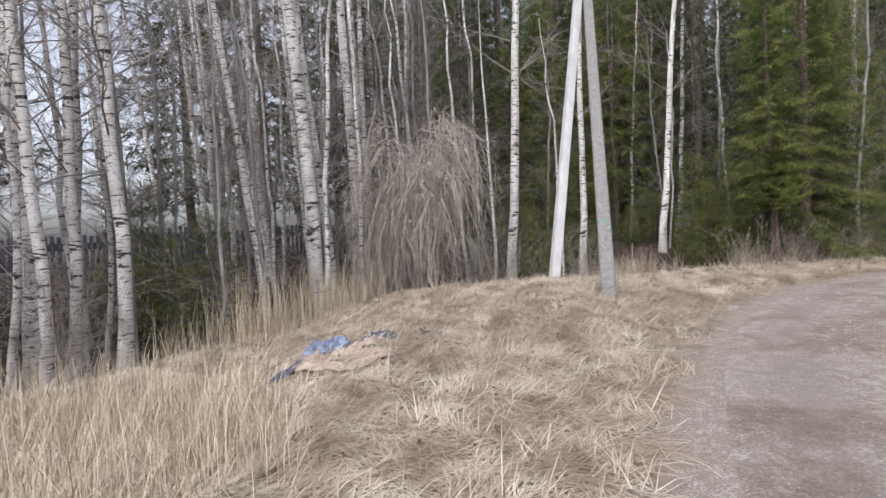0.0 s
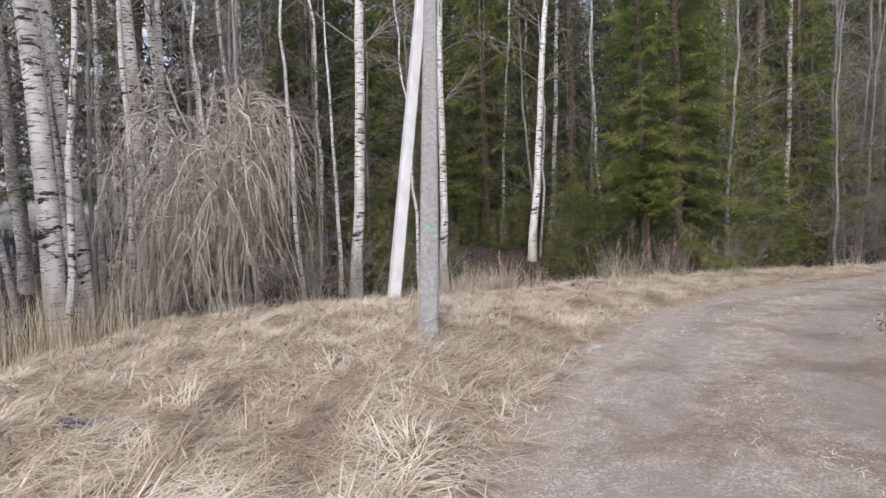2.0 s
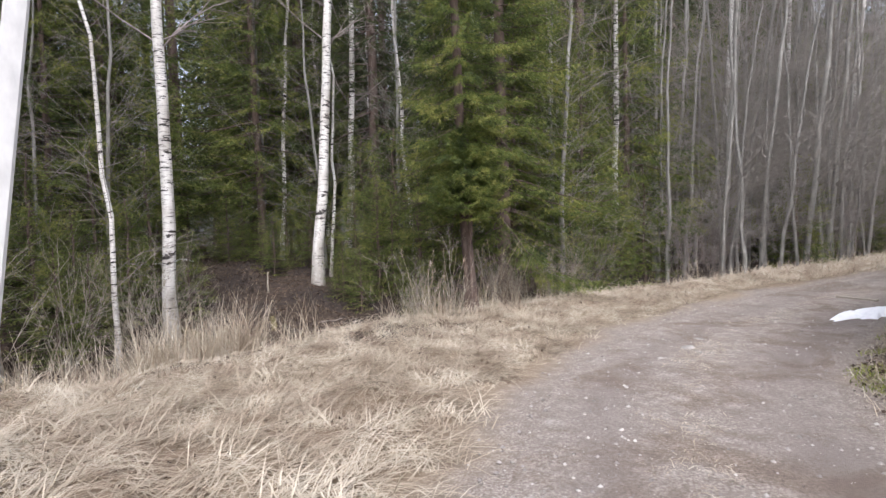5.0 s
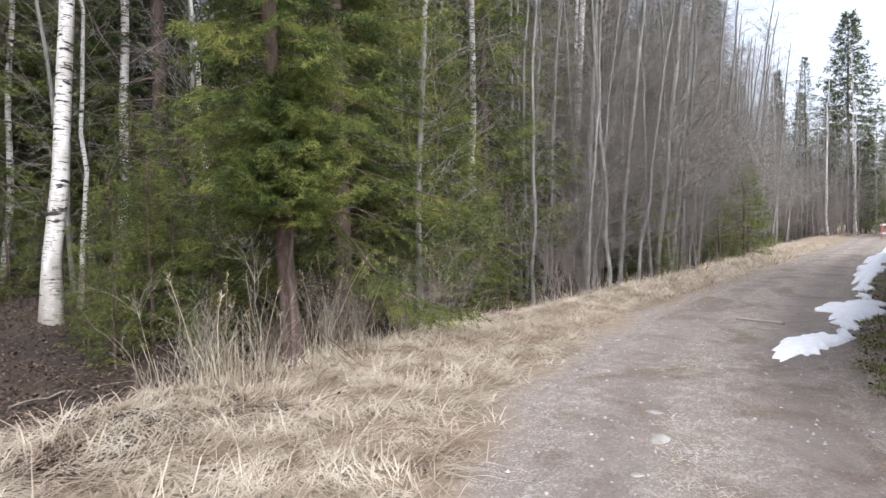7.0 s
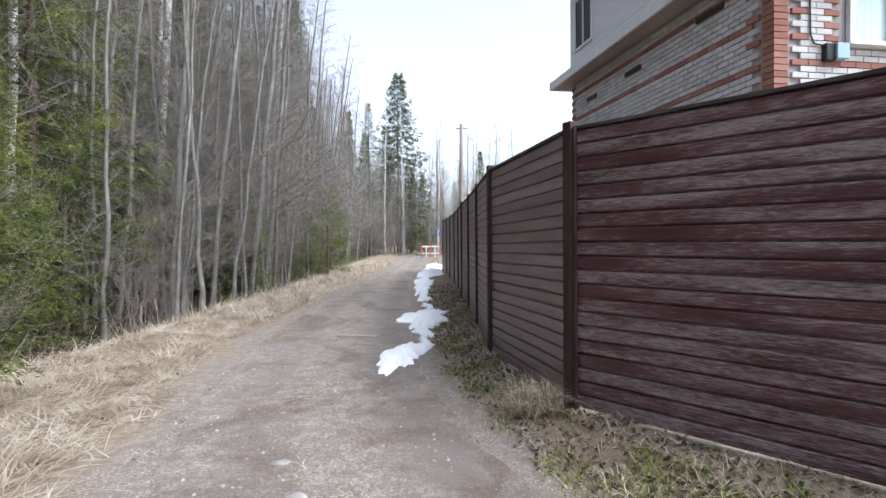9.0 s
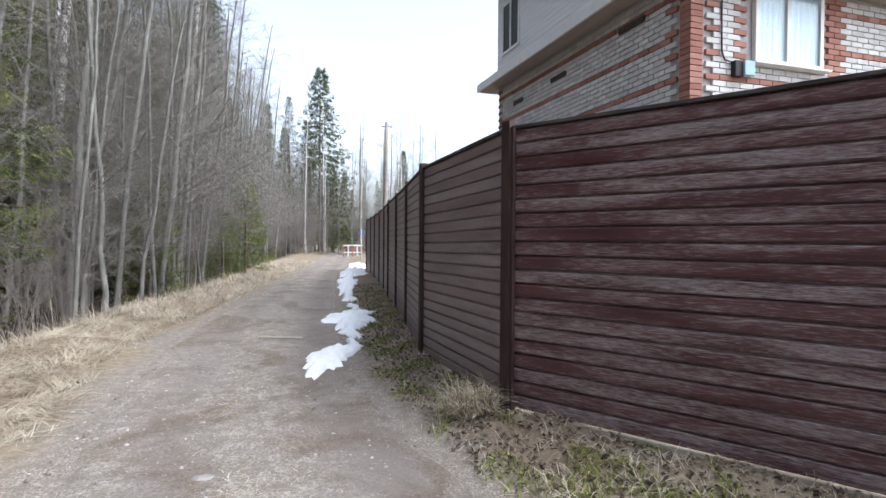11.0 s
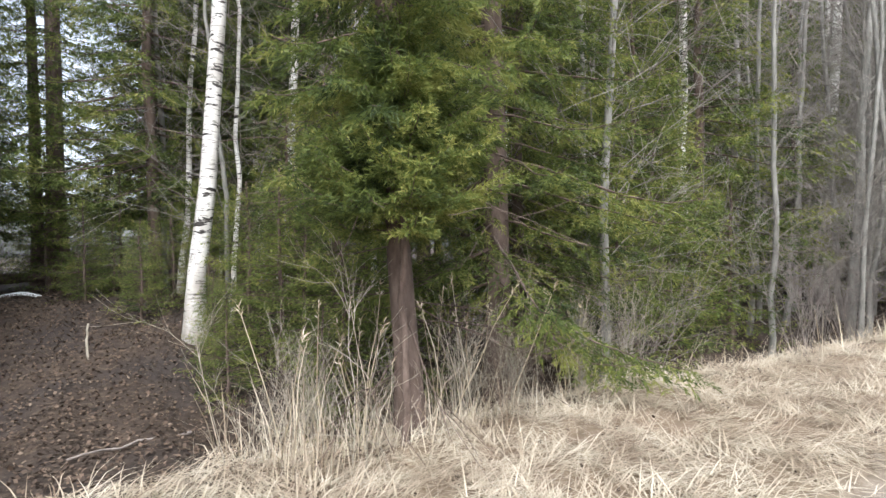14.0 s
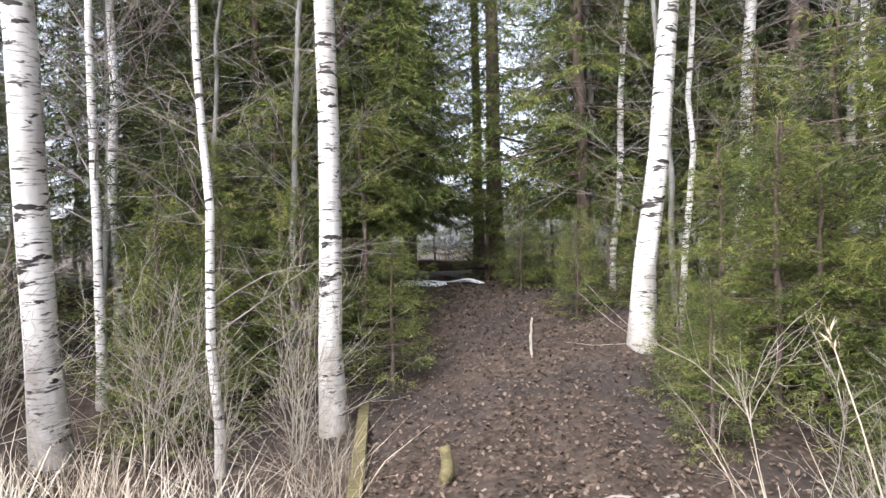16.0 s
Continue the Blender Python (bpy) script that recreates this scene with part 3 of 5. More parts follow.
# x, y, model, size, top leaning to +x and +y in degrees
R = np.random.RandomState(5)
TREES = [
    (2.1, 16.8, birch_a, 1.05, 2.2, -7), (4.53, 17.63, birch_a, 0.85, 0, -2.6), (7.6, 19.0, birch_a, 0.92, 5, 1.7), (8.15, 19.8, birch_c, 0.7, 1, 0),
    (9.3, 21.9, birch_b, 1.05, 4, 2), (-2.75, 12.6, birch_a, 1.28, -3.5, 0), (-2.52, 13.2, birch_a, 0.85, -5, 0), (-2.2, 14.9, birch_a, 1.12, -1.2, 0),
    (12.7, 17.3, birch_b, 1.0, 2, 0), (15.0, 17.4, birch_b, 0.9, 3, 0), (17.4, 17.9, alder_a, 0.9, 2, 0), (20.3, 19.0, alder_a, 1.0, 2, 0),
    (20.5, 18.0, birch_a, 0.95, 3, -3), (26.3, 17.0, birch_a, 0.9, 3, -3), (-8.3, 19.7, birch_b, 1.1, -3, 0), (-8.2, 21.2, birch_b, 0.9, -1, 0),
    (-8.0, 22.5, birch_b, 1.0, -2, 0), (-0.6, 21.3, alder_a, 0.95, 1, 0), (0.0, 20.9, alder_a, 0.95, -1, 0), (8.9, 25.9, birch_c, 1.1, 0, 0),
    (11.9, 18.9, birch_b, 0.85, 0, 0), (3.7, 17.0, birch_c, 0.75, -3, 0), (0.95, 19.8, birch_b, 0.8, 0, 0), (1.7, 17.8, birch_b, 0.6, -1, 0),
    (1.2, 18.6, birch_c, 1.0, -1, 0), (3.6, 18.6, alder_b, 0.8, 2, 0), (11.6, 15.5, alder_b, 1.0, 4, 0), (11.9, 16.2, alder_c, 1.0, 3, 0),
    (-3.2, 15.2, birch_b, 0.7, 2, 0), (-3.6, 15.8, birch_b, 0.75, -4, 0), (-4.4, 14.6, birch_b, 0.7, -10, 2), (-1.6, 16.8, alder_a, 0.8, -1, 0),
    (-5.6, 14.2, birch_b, 0.8, -3, 0), (-6.2, 16.6, birch_b, 0.9, -2, 0), (-7.4, 15.0, birch_b, 0.85, -6, 0), (-9.5, 16.0, birch_a, 0.8, -3, 0),
    (-10.6, 18.6, birch_a, 0.85, -4, 0), (10.4, 20.6, alder_a, 0.8, 1, 0), (13.6, 20.4, birch_b, 0.9, 0, 0), (16.3, 20.0, birch_b, 0.9, 2, 0),
    (22.6, 19.3, birch_b, 1.0, 2, -2), (24.6, 18.4, birch_b, 1.0, 2, -2), (30.0, 18.6, birch_b, 1.1, 2, -2),
    (10.35, 15.75, spruce_big, 1.0, 0, 0), (8.85, 14.58, spruce_front, 1.0, -1.6, 0), (11.2, 16.6, spruce_mid, 0.95, 2, 0), (12.3, 17.0, spruce_mid, 1.0, 0, 0), (13.4, 16.7, spruce_mid, 0.72, 0, 0), (8.7, 14.32, spruce_tuft, 0.82, 0, 0),
    (13.4, 16.3, spruce_small, 1.1, 0, 0), (14.3, 16.9, spruce_small, 1.25, 0, 0), (12.3, 15.9, spruce_small, 0.9, 0, 0), (15.4, 16.6, spruce_small, 1.0, 0, 0),
    (8.5, 17.6, spruce_small, 0.8, 0, 0), (8.9, 18.6, spruce_small, 0.85, 0, 0), (9.7, 18.1, spruce_small, 1.0, 0, 0), (3.4, 18.7, spruce_small, 1.0, 0, 0),
    (2.5, 18.4, spruce_small, 0.95, 0, 0), (4.3, 19.2, spruce_small, 1.0, 0, 0), (3.2, 19.8, spruce_small, 1.2, 0, 0), (1.4, 19.0, spruce_small, 1.1, 0, 0),
    (4.9, 18.4, spruce_small, 0.55, 0, 0), (6.95, 20.3, spruce_small, 0.5, 0, 0), (7.4, 20.8, spruce_small, 0.55, 0, 0), (7.9, 20.4, spruce_small, 0.6, 0, 0),
    (7.1, 22.4, spruce_mid, 1.3, 0, 0), (5.35, 24.7, spruce_bare, 1.0, 0, 0), (4.75, 26.3, spruce_bare, 0.8, 0, 0), (5.35, 23.2, spruce_small, 0.86, 0, 0), (6.2, 22.3, spruce_small, 0.36, 0, 0), (6.5, 21.9, spruce_small, 0.42, 0, 0), (6.9, 21.4, spruce_small, 0.34, 0, 0), (6.0, 21.7, spruce_small, 0.3, 0, 0), (3.6, 20.3, spruce_mid, 1.0, 0, 0), (2.7, 19.4, spruce_mid, 0.9, 0, 0), (4.0, 19.9, spruce_small, 0.6, 0, 0), (1.6, 20.3, spruce_mid, 0.95, 0, 0), (0.4, 19.4, spruce_mid, 0.8, 0, 0), (7.2, 23.6, spruce_mid, 1.1, 0, 0), (3.8, 21.6, spruce_mid, 1.35, 0, 0), (8.6, 23.4, spruce_big, 1.0, 0, 0),
    (2.6, 22.6, spruce_big, 1.05, 0, 0), (0.6, 17.7, spruce_small, 0.9, 0, 0), (3.9, 18.2, spruce_small, 0.75, 0, 0), (3.1, 17.9, spruce_small, 0.7, 0, 0), (2.9, 17.2, spruce_small, 0.6, 0, 0), (-4.8, 9.6, spruce_small, 0.75, 0, 0), (-4.4, 10.6, spruce_small, 0.9, 0, 0), (-6.0, 10.4, spruce_small, 0.8, 0, 0), (3.0, 16.9, brush, 0.8, 0, 0), (3.9, 16.5, brush, 0.7, 0, 0), (4.3, 17.2, brush, 0.75, 0, 0), (5.0, 16.3, brush, 0.45, 0, 0), (2.0, 15.6, brush, 0.9, 0, 0), (8.2, 15.4, brush, 0.4, 0, 0), (-0.8, 18.6, spruce_small, 1.1, 0, 0), (28.5, 17.2, spruce_mid, 0.75, 0, 0),
    (30.5, 17.6, spruce_mid, 0.8, 0, 0), (18.4, 18.6, spruce_small, 1.4, 0, 0), (21.4, 18.9, spruce_small, 1.5, 0, 0), (-6.5, 12.2, spruce_small, 1.0, 0, 0),
    (71.0, 17.2, spruce_far, 1.0, 0, 0), (-0.25, 12.75, willow, 0.98, 0, 0), (-1.35, 13.6, willow, 0.85, 0, 0),
    (8.2, 18.2, spruce_small, 0.75, 0, 0), (8.75, 17.5, spruce_small, 0.7, 0, 0), (9.1, 19.9, spruce_small, 1.1, 0, 0), (7.75, 17.75, spruce_small, 0.4, 0, 0),
    (6.1, 21.5, spruce_small, 0.55, 0, 0), (6.6, 22.2, spruce_small, 0.7, 0, 0), (3.7, 20.4, spruce_small, 1.2, 0, 0), (4.1, 18.6, spruce_small, 0.5, 0, 0), (9.5, 18.8, spruce_small, 1.2, 0, 0),
    (3.35, 17.4, spruce_small, 0.55, 0, 0), (2.6, 17.6, spruce_small, 0.8, 0, 0), (4.0, 22.8, spruce_mid, 0.9, 0, 0), (5.2, 25.6, spruce_mid, 1.2, 0, 0), (3.4, 25.0, spruce_mid, 1.0, 0, 0),
    (69.0, 18.4, spruce_dark, 0.55, 0, 0), (68.0, 20.2, spruce_dark, 0.9, 0, 0), (72.5, 19.0, spruce_dark, 0.8, 0, 0), (70.0, 15.8, spruce_dark, 0.4, 0, 0), (72.0, 14.0, spruce_dark, 0.3, 0, 0), (8.25, 14.1, sapling, 0.5, 0, 0), (8.6, 16.1, spruce_small, 0.42, 0, 0), (8.95, 16.6, spruce_small, 0.75, 0, 0), (9.5, 16.2, spruce_small, 0.7, 0, 0), (7.8, 16.9, spruce_small, 0.42, 0, 0), (29.0, 15.4, spruce_small, 1.25, 0, 0), (27.0, 15.7, spruce_small, 0.9, 0, 0), (31.6, 15.9, spruce_small, 1.2, 0, 0), (10.4, 15.0, sapling, 0.5, 0, 0), (7.6, 14.75, sapling, 0.38, 0, 0), (9.3, 14.65, brush, 0.42, 0, 0), (8.0, 14.9, brush, 0.4, 0, 0), (7.9, 15.7, sapling, 0.42, 0, 0), (10.0, 14.95, brush, 0.38, 0, 0), (10.9, 15.1, brush, 0.42, 0, 0), (1.4, 14.3, sapling, 0.8, 0, 0),
]
for x, y, model, k, lx, ly in TREES:
    stand(model, x, y, R.rand() * 360 if abs(lx) + abs(ly) < 0.5 else 0, k, (-ly, lx))


def edge_y(x):
    return float(np.interp(x, WOOD_EDGE[:, 0], WOOD_EDGE[:, 1]))


def off_trail(x, y, gap):
    return abs(float(line_distance(np.array([x]), np.array([y]), TRAIL)[0])) > gap


def scatter(models, n, x0, x1, d0, d1, k0, k1, gap=1.6, lean=2.0, tip=0.0, apart=0.9, seed=1):
    r, put = np.random.RandomState(seed), []
    tries = 0
    while len(put) < n and tries < n * 30:
        tries += 1
        x = x0 + (x1 - x0) * r.rand()
        y = edge_y(x) + d0 + (d1 - d0) * r.rand()
        if not off_trail(x, y, gap) or any((x - q[0]) ** 2 + (y - q[1]) ** 2 < apart ** 2 for q in put):
            continue
        put.append((x, y))
        stand(models[len(put) % len(models)], x, y, r.rand() * 360 if tip == 0 else 0, k0 + (k1 - k0) * r.rand(), (tip + lean * r.randn(), lean * r.randn()))


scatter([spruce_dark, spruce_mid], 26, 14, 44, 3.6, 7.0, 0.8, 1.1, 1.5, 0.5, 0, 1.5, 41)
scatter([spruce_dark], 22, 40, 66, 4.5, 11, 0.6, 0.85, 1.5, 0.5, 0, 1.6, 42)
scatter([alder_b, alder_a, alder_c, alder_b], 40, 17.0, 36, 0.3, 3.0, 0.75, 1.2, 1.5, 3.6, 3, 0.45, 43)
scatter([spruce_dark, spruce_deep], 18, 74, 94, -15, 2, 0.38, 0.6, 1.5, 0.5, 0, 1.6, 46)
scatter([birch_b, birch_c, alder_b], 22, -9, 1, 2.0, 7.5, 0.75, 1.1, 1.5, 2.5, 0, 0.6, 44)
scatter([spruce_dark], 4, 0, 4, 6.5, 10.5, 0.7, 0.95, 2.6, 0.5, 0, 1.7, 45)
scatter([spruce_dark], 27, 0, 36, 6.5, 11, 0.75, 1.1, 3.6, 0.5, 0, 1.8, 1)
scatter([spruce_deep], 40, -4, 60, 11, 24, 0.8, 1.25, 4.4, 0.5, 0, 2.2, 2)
scatter([alder_b, alder_c, alder_a, alder_c, alder_b], 44, 15.5, 36, 0.4, 3.6, 0.75, 1.15, 1.5, 2.6, 4, 0.5, 3)
scatter([spruce_mid], 9, 15, 34, 2.2, 5.0, 0.7, 1.2, 1.5, 0.5, 0, 1.4, 13)
scatter([spruce_small], 12, 14, 34, 0.7, 3.0, 0.6, 1.2, 1.5, 0.5, 0, 0.9, 14)
scatter([alder_a, alder_b], 34, 34, 62, 0.6, 6, 0.9, 1.3, 1.5, 2, 3, 0.8, 4)
scatter([alder_b, alder_c, birch_c, alder_c, birch_b], 46, -15, -3, 0.8, 11, 0.7, 1.1, 1.5, 3.5, 0, 0.6, 5)
scatter([birch_b, birch_a, alder_b, brush], 44, -34, -5, 8, 22, 0.8, 1.2, 1.5, 2.5, 0, 1.0, 12)
scatter([alder_b, alder_c, birch_c], 26, -2, 16, 5.0, 11, 0.8, 1.1, 1.7, 2, 0, 0.9, 6)
scatter([brush, brush_dark, brush], 24, -13, 1.5, 0.5, 4.5, 0.5, 0.85, 1.5, 2, 0, 0.7, 7)
scatter([brush_dark], 22, 12, 36, 0.5, 3.0, 0.5, 0.9, 1.3, 2, 0, 0.8, 8)
scatter([spruce_deep], 7, -26, -3, 18, 26, 0.85, 1.2, 2.0, 0.5, 0, 1.6, 15)
scatter([birch_b, birch_a, alder_b, birch_b, birch_c], 30, -16, -1, 3.5, 13, 0.8, 1.15, 1.5, 2.5, 0, 0.7, 17)
scatter([brush], 6, 8.2, 11.5, -0.05, 0.7, 0.3, 0.5, 1.2, 2, 0, 0.35, 9)
scatter([alder_a, birch_b, alder_a, alder_b], 46, 58, 80, -15, 3, 0.8, 1.15, 1.5, 1, 0, 1.2, 10)
scatter([brush_dark, alder_c, brush_dark, spruce_small], 40, 58, 74, -12, 3, 0.9, 1.5, 1.5, 1, 0, 0.9, 19)
scatter([spruce_deep], 16, 64, 92, 3, 16, 0.6, 0.85, 1.5, 1, 0, 2.0, 11)
for i in [*range(2), *range(8, 14)]:
    stand(spruce_deep if i % 2 else spruce_dark, -2 + 1.25 * i, 36 + 4 * R.rand(), R.rand() * 360, 0.8 + 0.3 * R.rand())
for i in range(10):
    stand(brush_dark if i % 2 else spruce_small, 2 + 0.9 * i, 31 + 3 * R.rand(), R.rand() * 360, 0.9 + 0.5 * R.rand())
for x, y, model, k in ((27.5, 6.5, alder_b, 0.42), (29.0, 7.0, alder_c, 0.55), (32.5, 7.6, spruce_dark, 0.27), (36.5, 8.4, alder_b, 0.4), (24.0, 6.9, alder_c, 0.52)):
    stand(model, x, y, 40 * x, k)
for o in (birch_a, birch_b, birch_c, alder_a, alder_b, alder_c, spruce_big, spruce_bare, spruce_front, spruce_mid, spruce_dark, spruce_deep, spruce_far, spruce_small, spruce_tuft, willow, brush, brush_dark, sapling):
    drop(o)


# ---- poles ----
def tapered_post(name, base, top, w0, w1, mat, parent):
    """A square concrete post with chamfered edges between two points."""
    base, top = Vector(base), Vector(top)
    m = Matrix.Translation(base) @ (top - base).to_track_quat("Z", "X").to_matrix().to_4x4()
    ln = (top - base).length
    bm = bmesh.new()
    rings = []
    for i in range(13):
        t = i / 12
        w = (w0 * (1 - t) + w1 * t) / 2
        c = w * 0.78
        pts = [(w, -c), (w, c), (c, w), (-c, w), (-w, c), (-w, -c), (-c, -w), (c, -w)]
        rings.append([bm.verts.new(m @ Vector((px, py * 1.15, ln * t))) for px, py in pts])
    for r0, r1 in zip(rings[:-1], rings[1:]):
        for i in range(8):
            bm.faces.new((r0[i], r0[(i + 1) % 8], r1[(i + 1) % 8], r1[i]))
    bm.faces.new(rings[-1])
    return part(name, bm, mat, parent)


GREEN = simple("green_paint_trace", (0.05, 0.24, 0.17), (0.2, 0.34, 0.27), 22, 0.8)
STEEL = simple("galvanised_steel", (0.25, 0.25, 0.26), (0.45, 0.45, 0.46), 12, 0.5, metal=0.8)
pole = new("utility_pole")
tapered_post("post", (2.6, 13.2, height1(2.6, 13.2) - 0.4), (3.74, 13.36, 8.6), 0.225, 0.16, CONCRETE_PALE, pole)
tagged(pole, "pale concrete utility pole standing in dry grass", "utility pole")
strut = new("pole_strut")
tapered_post("post", (2.5, 8.3, -0.1), (3.62, 13.12, 8.25), 0.195, 0.15, CONCRETE, strut)
d = (Vector((3.62, 13.12, 8.25)) - Vector((2.5, 8.3, -0.1))).normalized()
for s0, side in ((1.72, -0.03), (1.6, 0.06)):
    bm = bmesh.new()
    q = Vector((2.5, 8.3, -0.1)) + d * s0
    mm = Matrix.Translation(q + Vector((side, -0.093, 0.053))) @ d.to_track_quat("Z", "Y").to_matrix().to_4x4()
    bmesh.ops.create_circle(bm, cap_ends=True, radius=0.032, segments=9, matrix=mm @ Matrix.Rotation(radians(90), 4, "X"))
    part("paint_spot", bm, GREEN, strut, "faded green paint mark")
loop = Soup()
ring_c = Vector((2.5, 8.3, -0.1)) + d * 0.62
loop.tube([ring_c + Vector((0.135 * math.cos(i * 0.7), 0.15 * math.sin(i * 0.7), 0.03 * math.sin(i))) for i in range(10)], [0.006] * 10, 5)
loop.obj("wire_tie", STEEL, strut, "loop of wire round the foot")
tagged(strut, "leaning grey concrete strut bracing the utility pole", "pole strut")
far_pole = new("utility_pole")
s = Soup()
s.tube([(36.9, 9.9, -0.3), (37.1, 9.9, 2.5), (37.35, 9.88, 5.5), (37.55, 9.86, 8.0)], [0.14, 0.13, 0.11, 0.09], 10, True)
s.obj("post", TWIG, far_pole)
s = Soup()
s.tube([(37.55, 9.55, 7.75), (37.55, 10.15, 7.75)], [0.03, 0.03], 6, True)
s.obj("crossarm", STEEL, far_pole)
tagged(far_pole, "leaning weathered wooden utility pole beyond the fence", "utility pole")

cable = Soup()
for k, (dz, dx) in enumerate(((0.0, 0.0), (0.16, 0.05))):
    u = np.linspace(0, 1, 25)[:, None]
    line = np.array((3.68, 13.28, 8.15 - dz)) * (1 - u) + np.array((14.2, 4.95 + dx, 5.5 - dz)) * u
    line[:, 2] -= (1.1 + 0.1 * k) * 4 * u[:, 0] * (1 - u[:, 0])
    cable.tube(line, [0.011] * 25, 5)
tagged(cable.obj("service_cable", simple("black_cable_sheath", (0.015, 0.015, 0.017), (0.04, 0.04, 0.045), 8, 0.6)), "black service cables slung from pole to house", "cable")

# ---- dark picket fence inside the birch wood ----
PICKET = simple("dark_slate_blue_paint", (0.03, 0.031, 0.045), (0.085, 0.087, 0.115), 7, 0.75, (1, 1, 0.3))
picket_mesh = bpy.data.meshes.new("picket")
bm = bmesh.new()
box(bm, (0.095, 0.02, 1.32), (0, 0, 0.72))
bm.to_mesh(picket_mesh)
bm.free()
picket_mesh.materials.append(PICKET)
P0, P1, NP = Vector((-13.2, 12.6)), Vector((-3.6, 20.2)), 5
STEP = (P1 - P0) / NP
for i in range(NP):
    q = P0 + STEP * i
    mid = q + STEP * 0.5
    run = STEP.length
    panel = new("picket_fence")
    panel.matrix_world = pose(q.x, q.y, height1(mid.x, mid.y) - 0.45, 0, 0, math.degrees(math.atan2(STEP.y, STEP.x)))
    for z in (0.35, 1.12):
        part("rail", box(bmesh.new(), (run, 0.05, 0.1 if z < 1 else 0.2), (run / 2, 0.035, z), 0, 0.006), PICKET, panel)
    for x in (0.05, run - 0.05):
        part("post", box(bmesh.new(), (0.09, 0.09, 1.75), (x, 0.11, 0.62), 0, 0.008), PICKET, panel)
    for k in range(int(run / 0.15)):
        b = new("picket", picket_mesh)
        b.parent = panel
        b.matrix_basis = pose(0.12 + 0.15 * k, 0, 0.01 * ((k * 7) % 5))
    tagged(panel, "dark slate-blue picket fence panel among the birches", "fence", "picket fence")


# ---- fence ----
def board_material(name, grey_mix):
    """Maroon paint flaking to grey in fine patches; the second argument blends pale grey over it."""
    m, nt, b = material(name, 0.5, 0, 0.45)
    info = nt.nodes.new("ShaderNodeObjectInfo")
    tc = nt.nodes.new("ShaderNodeTexCoord")
    cmb = nt.nodes.new("ShaderNodeCombineXYZ")
    mul = nt.nodes.new("ShaderNodeMath")
    mul.operation = "MULTIPLY"
    mul.inputs[1].default_value = 91.0
    nt.links.new(info.outputs["Random"], mul.inputs[0])
    nt.links.new(mul.outputs[0], cmb.inputs[0])
    nt.links.new(mul.outputs[0], cmb.inputs[2])

    def at_scale(k):
        add = nt.nodes.new("ShaderNodeVectorMath")
        add.operation = "MULTIPLY_ADD"
        add.inputs[1].default_value = k
        nt.links.new(tc.outputs["Object"], add.inputs[0])
        nt.links.new(cmb.outputs[0], add.inputs[2])
        return add.outputs[0]

    zone_n = noise_tex(nt, at_scale((3.0, 9, 9)), 1.0, 3, 0.6)
    streak = noise_tex(nt, at_scale((26, 120, 120)), 1.0, 6, 0.75, 0.3)
    fine = noise_tex(nt, at_scale((60, 260, 260)), 1.0, 5, 0.7)
    paint = ramp(nt, zone_n, [(0.25, (0.06, 0.022, 0.027)), (0.75, (0.13, 0.052, 0.06))])
    grey = ramp(nt, fine, [(0.3, (0.14, 0.105, 0.11)), (0.65, (0.46, 0.41, 0.41))])
    tot = nt.nodes.new("ShaderNodeMath")
    tot.operation = "MULTIPLY_ADD"
    tot.inputs[1].default_value = 0.55
    nt.links.new(zone_n, tot.inputs[0])
    nt.links.new(streak, tot.inputs[2])
    m2 = nt.nodes.new("ShaderNodeMath")
    m2.operation = "MULTIPLY_ADD"
    m2.inputs[1].default_value = 0.14
    nt.links.new(info.outputs["Random"], m2.inputs[0])
    nt.links.new(tot.outputs[0], m2.inputs[2])
    worn = ramp(nt, m2.outputs[0], [(0.79, (0, 0, 0)), (0.98, (0.85, 0.85, 0.85))])
    c = mix(nt, worn, paint, grey)
    if grey_mix:
        dull = ramp(nt, zone_n, [(0.3, (grey_mix * 0.6,) * 3), (0.7, (grey_mix,) * 3)])
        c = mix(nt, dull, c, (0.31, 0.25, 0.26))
    nt.links.new(c, b.inputs["Base Color"])
    nt.links.new(ramp(nt, worn, [(0, (0.36, 0.36, 0.36)), (1, (0.75, 0.75, 0.75))]), b.inputs["Roughness"])
    bump(nt, b, streak, 0.35, 0.004)
    return m


BOARD = board_material("weathered_maroon_boards", 0.0)
BOARD_DULL = board_material("greyed_maroon_boards", 0.48)
POST = simple("dark_maroon_post", (0.03, 0.016, 0.016), (0.085, 0.05, 0.048), 9, 0.65, (1, 1, 0.2))
CAP = simple("weathered_capping", (0.03, 0.025, 0.025), (0.12, 0.1, 0.1), 12, 0.8, (0.3, 1, 1))
PALE_WOOD = simple("pale_grey_batten", (0.25, 0.22, 0.18), (0.45, 0.41, 0.35), 10, 0.85, (0.2, 1, 1))
PITCH = 0.113


def board_mesh(mat):
    prof = [(-0.011, 0.0), (0.0, 0.0), (0.001, 0.005), (0.021, 0.007), (0.025, 0.012), (0.025, 0.094), (0.02, 0.1), (0.001, 0.103), (0.0, PITCH + 0.01), (-0.011, PITCH + 0.01)]
    n = len(prof)
    v = [(x, -p, q) for x in (0.0, 1.0) for p, q in prof]
    f = [(i, (i + 1) % n, n + (i + 1) % n, n + i) for i in range(n)] + [tuple(range(n))[::-1], tuple(range(n, 2 * n))]
    me = bpy.data.meshes.new("board")
    me.from_pydata(v, [], [q[::-1] for q in f])
    me.materials.append(mat)
    return me


